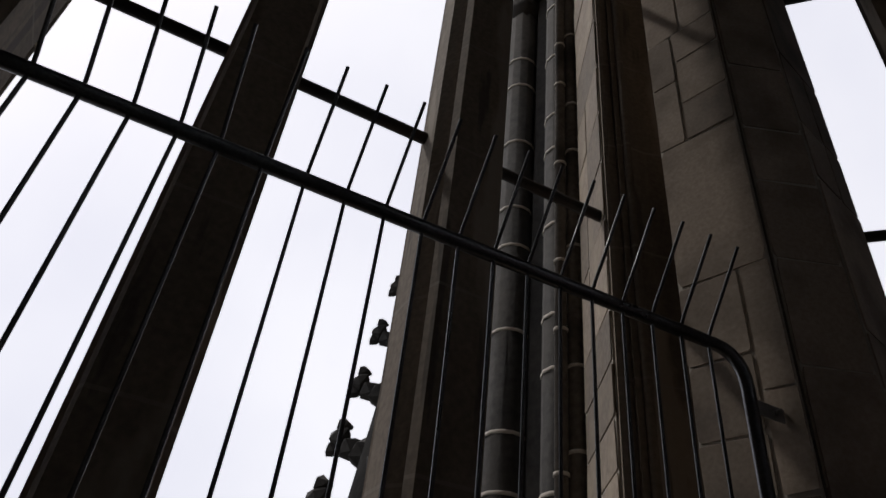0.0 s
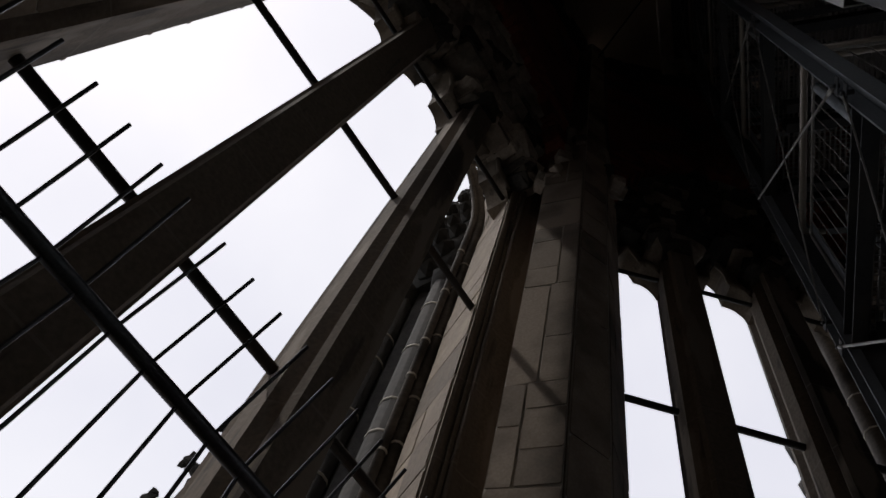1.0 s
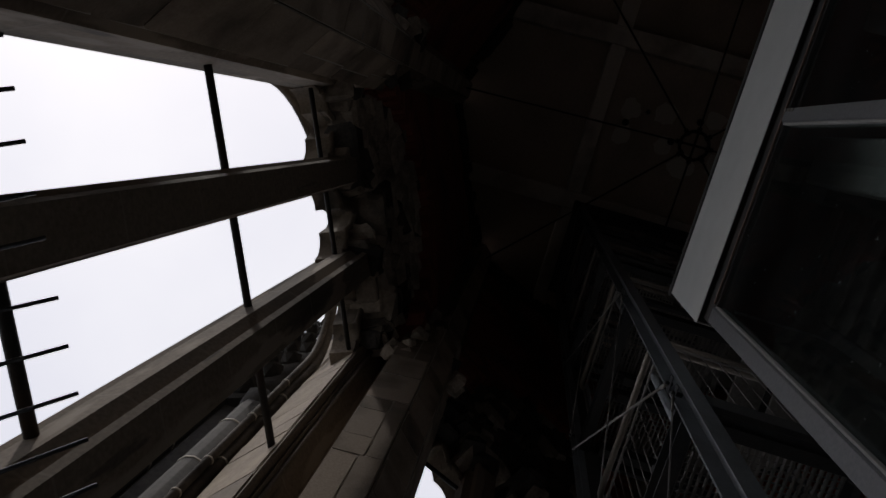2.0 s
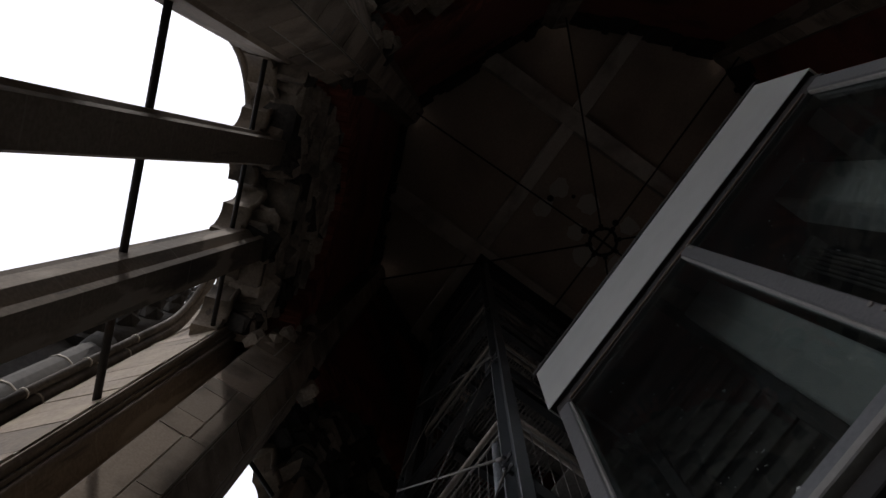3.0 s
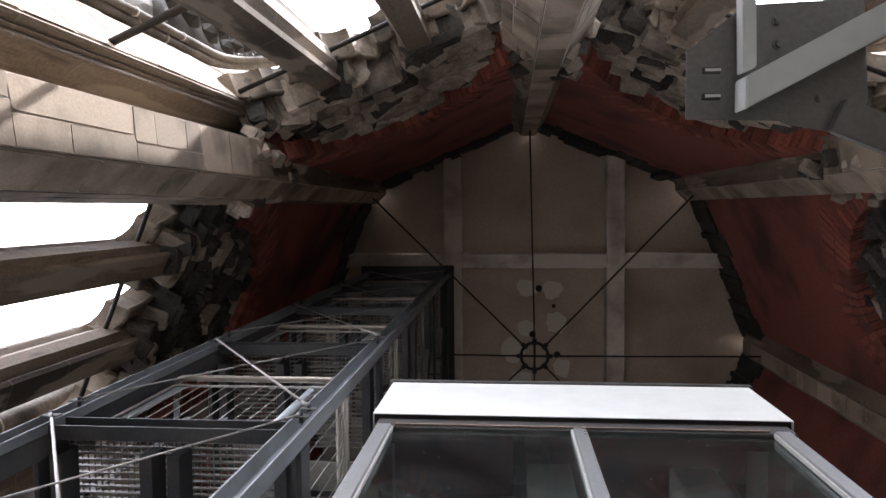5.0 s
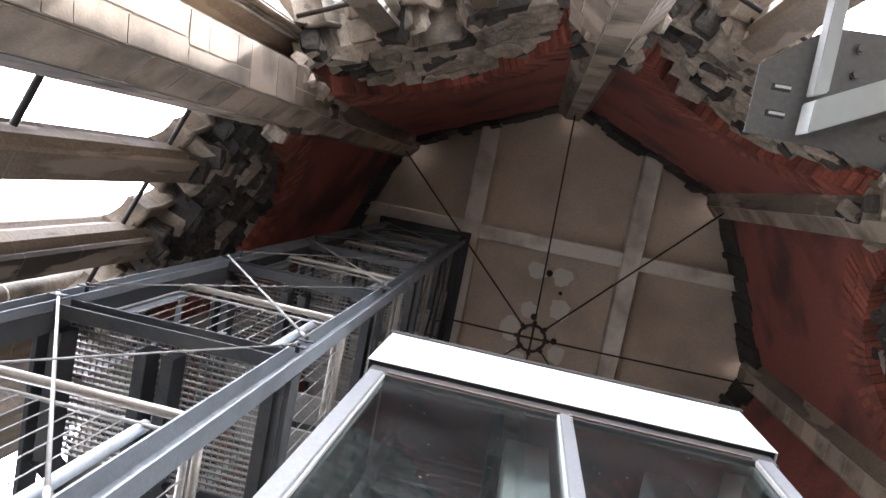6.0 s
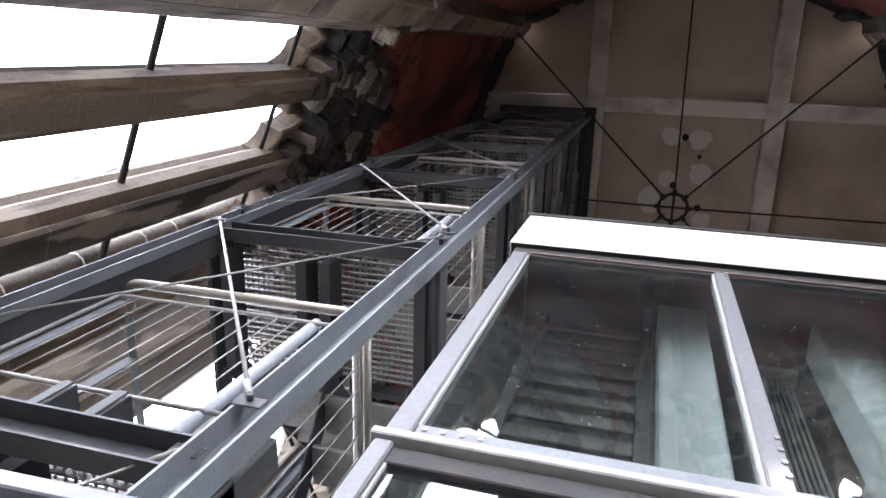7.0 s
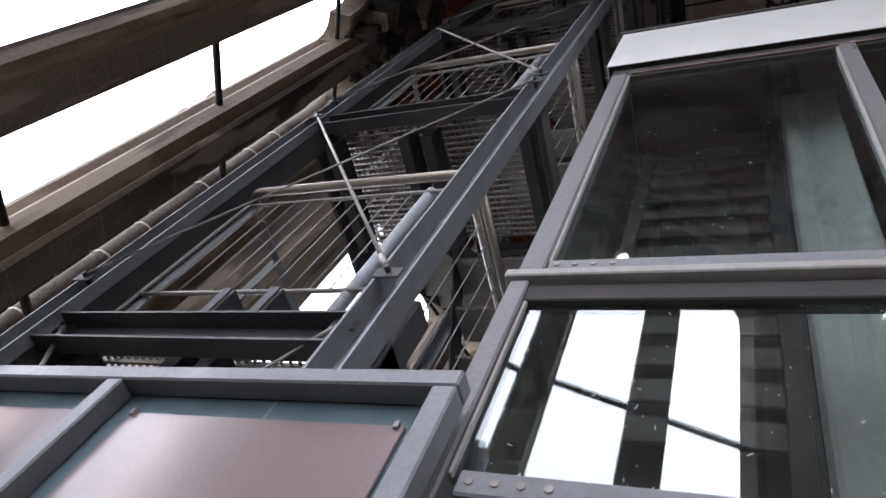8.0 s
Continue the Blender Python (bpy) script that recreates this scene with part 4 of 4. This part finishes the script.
def lay_rubble(win, ph, seed, n):
    rng = random.Random(seed)
    m = face_m(ph)
    for k in range(n):
        x, z = rng.uniform(-1.2, 1.2), 5.8 + 1.75 * rng.random() ** 1.2
        sc = (rng.uniform(0.12, 0.36), rng.uniform(0.20, 0.42), rng.uniform(0.05, 0.15))
        if z < max(head_z(x), head_z(x + 0.14), head_z(x - 0.14)) + 0.09 or z > arch_z(x) + 0.02:
            continue
        if ph in (-112.5, -67.5):
            sc = (sc[0] * 1.2, sc[1], sc[2] * 1.25)
        # the stones corbel inwards from the bars to the brick arch
        a = 4.0 - 0.22 * min(1.0, (z - 5.9) / 1.2) - (rng.uniform(-0.02, 0.015) if ph in (-112.5, -67.5) else rng.uniform(-0.03, 0.06))
        mm = m @ Matrix.Translation((x, a, z)) @ Euler([rng.uniform(-0.16, 0.16) if ph in (-112.5, -67.5) else rng.uniform(-0.28, 0.28) for _ in range(3)]).to_matrix().to_4x4() @ Matrix.Diagonal((*sc, 1))
        share("rubble_stone", (CHUNKS if rng.random() < (0.85 if ph in (-112.5, -67.5) else 0.2) else SOOTY)[k % 7], mm, win)


def lay_springers(win, ph, seed):
    """Broken blocks that cap the mullions and the jambs."""
    rng = random.Random(seed)
    m = face_m(ph)
    for x0 in (-3 * MULL_X, -MULL_X, MULL_X, 3 * MULL_X):
        for k in range(9):
            sc = (rng.uniform(0.14, 0.24), rng.uniform(0.20, 0.34), rng.uniform(0.08, 0.16))
            mm = m @ Matrix.Translation((max(-1.12, min(1.12, x0 + rng.uniform(-0.10, 0.10))), 3.93 + rng.uniform(-0.05, 0.03), 5.98 + 0.055 * k)) @ Euler([rng.uniform(-0.35, 0.35) for _ in range(3)]).to_matrix().to_4x4() @ Matrix.Diagonal((*sc, 1))
            share("springer_stone", (CHUNKS if rng.random() < 0.35 else SOOTY)[k % 7], mm, win)


def lay_capital(pier, th, seed):
    """Broken capital stones where the pier meets the arches."""
    rng = random.Random(seed)
    for k in range(36):
        side = rng.choice((-1, 1))
        x, y = face_xy(th + side * 22.5, rng.uniform(3.36, 3.78), -side * rng.uniform(1.14, 1.32))
        sc = (rng.uniform(0.10, 0.24), rng.uniform(0.08, 0.16), rng.uniform(0.06, 0.13))
        mm = Matrix.Translation((x, y, rng.uniform(5.75, 6.9))) @ Euler([rng.uniform(-0.6, 0.6) for _ in range(3)]).to_matrix().to_4x4() @ Matrix.Diagonal((*sc, 1))
        share("capital_stone", (CHUNKS if rng.random() < 0.75 else SOOTY)[k % 7], mm, pier)


for i_ in range(8):
    lay_capital(piers[i_], -180 + 45 * i_, 600 + i_)
for i_, ph_ in enumerate(FACES):
    lay_springers(windows[i_], ph_, 700 + i_)
    lay_rubble(windows[i_], ph_, 400 + i_, 390 if ph_ in (-157.5, -112.5, -67.5, 157.5) else 220 if ph_ == -22.5 else 60)


def lay_voussoirs(wall, ph, seed):
    """Upright bricks round the arch, seen from below and on the wall."""
    rng = random.Random(seed)
    m = face_m(ph)
    xs = frange(-1.17, 1.13, 400)
    run, last = 0.0, None
    for x, x2 in zip(xs, xs[1:]):
        z, z2 = arch_z(x), arch_z(x2)
        run += math.hypot(x2 - x, z2 - z)
        if last is None or run - last >= 0.084:
            last = run
            ang = math.atan2(z2 - z, x2 - x)
            for off, y, dy, up in ((0.0, 0.078, 0.163, 0.10), (0.036, 0.25, 0.163, 0.10), (0.02, 0.036, 0.08, 0.342)):
                mm = m @ Matrix.Translation((x + off, A_WALL + y, z)) @ Matrix.Rotation(-ang, 4, "Y") @ Matrix.Translation((0, rng.uniform(-0.007, 0.005), up + rng.uniform(-0.014, 0.010))) @ Matrix.Rotation(rng.uniform(-0.03, 0.03), 4, "Y") @ Matrix.Diagonal((0.070, dy, 0.235, 1))
                share("arch_brick", VOU_MESH, mm, wall)


for i_, ph_ in enumerate(FACES):
    if ph_ in (-157.5, -112.5, -67.5, -22.5, 157.5):
        lay_voussoirs(walls[i_], ph_, 500 + i_)
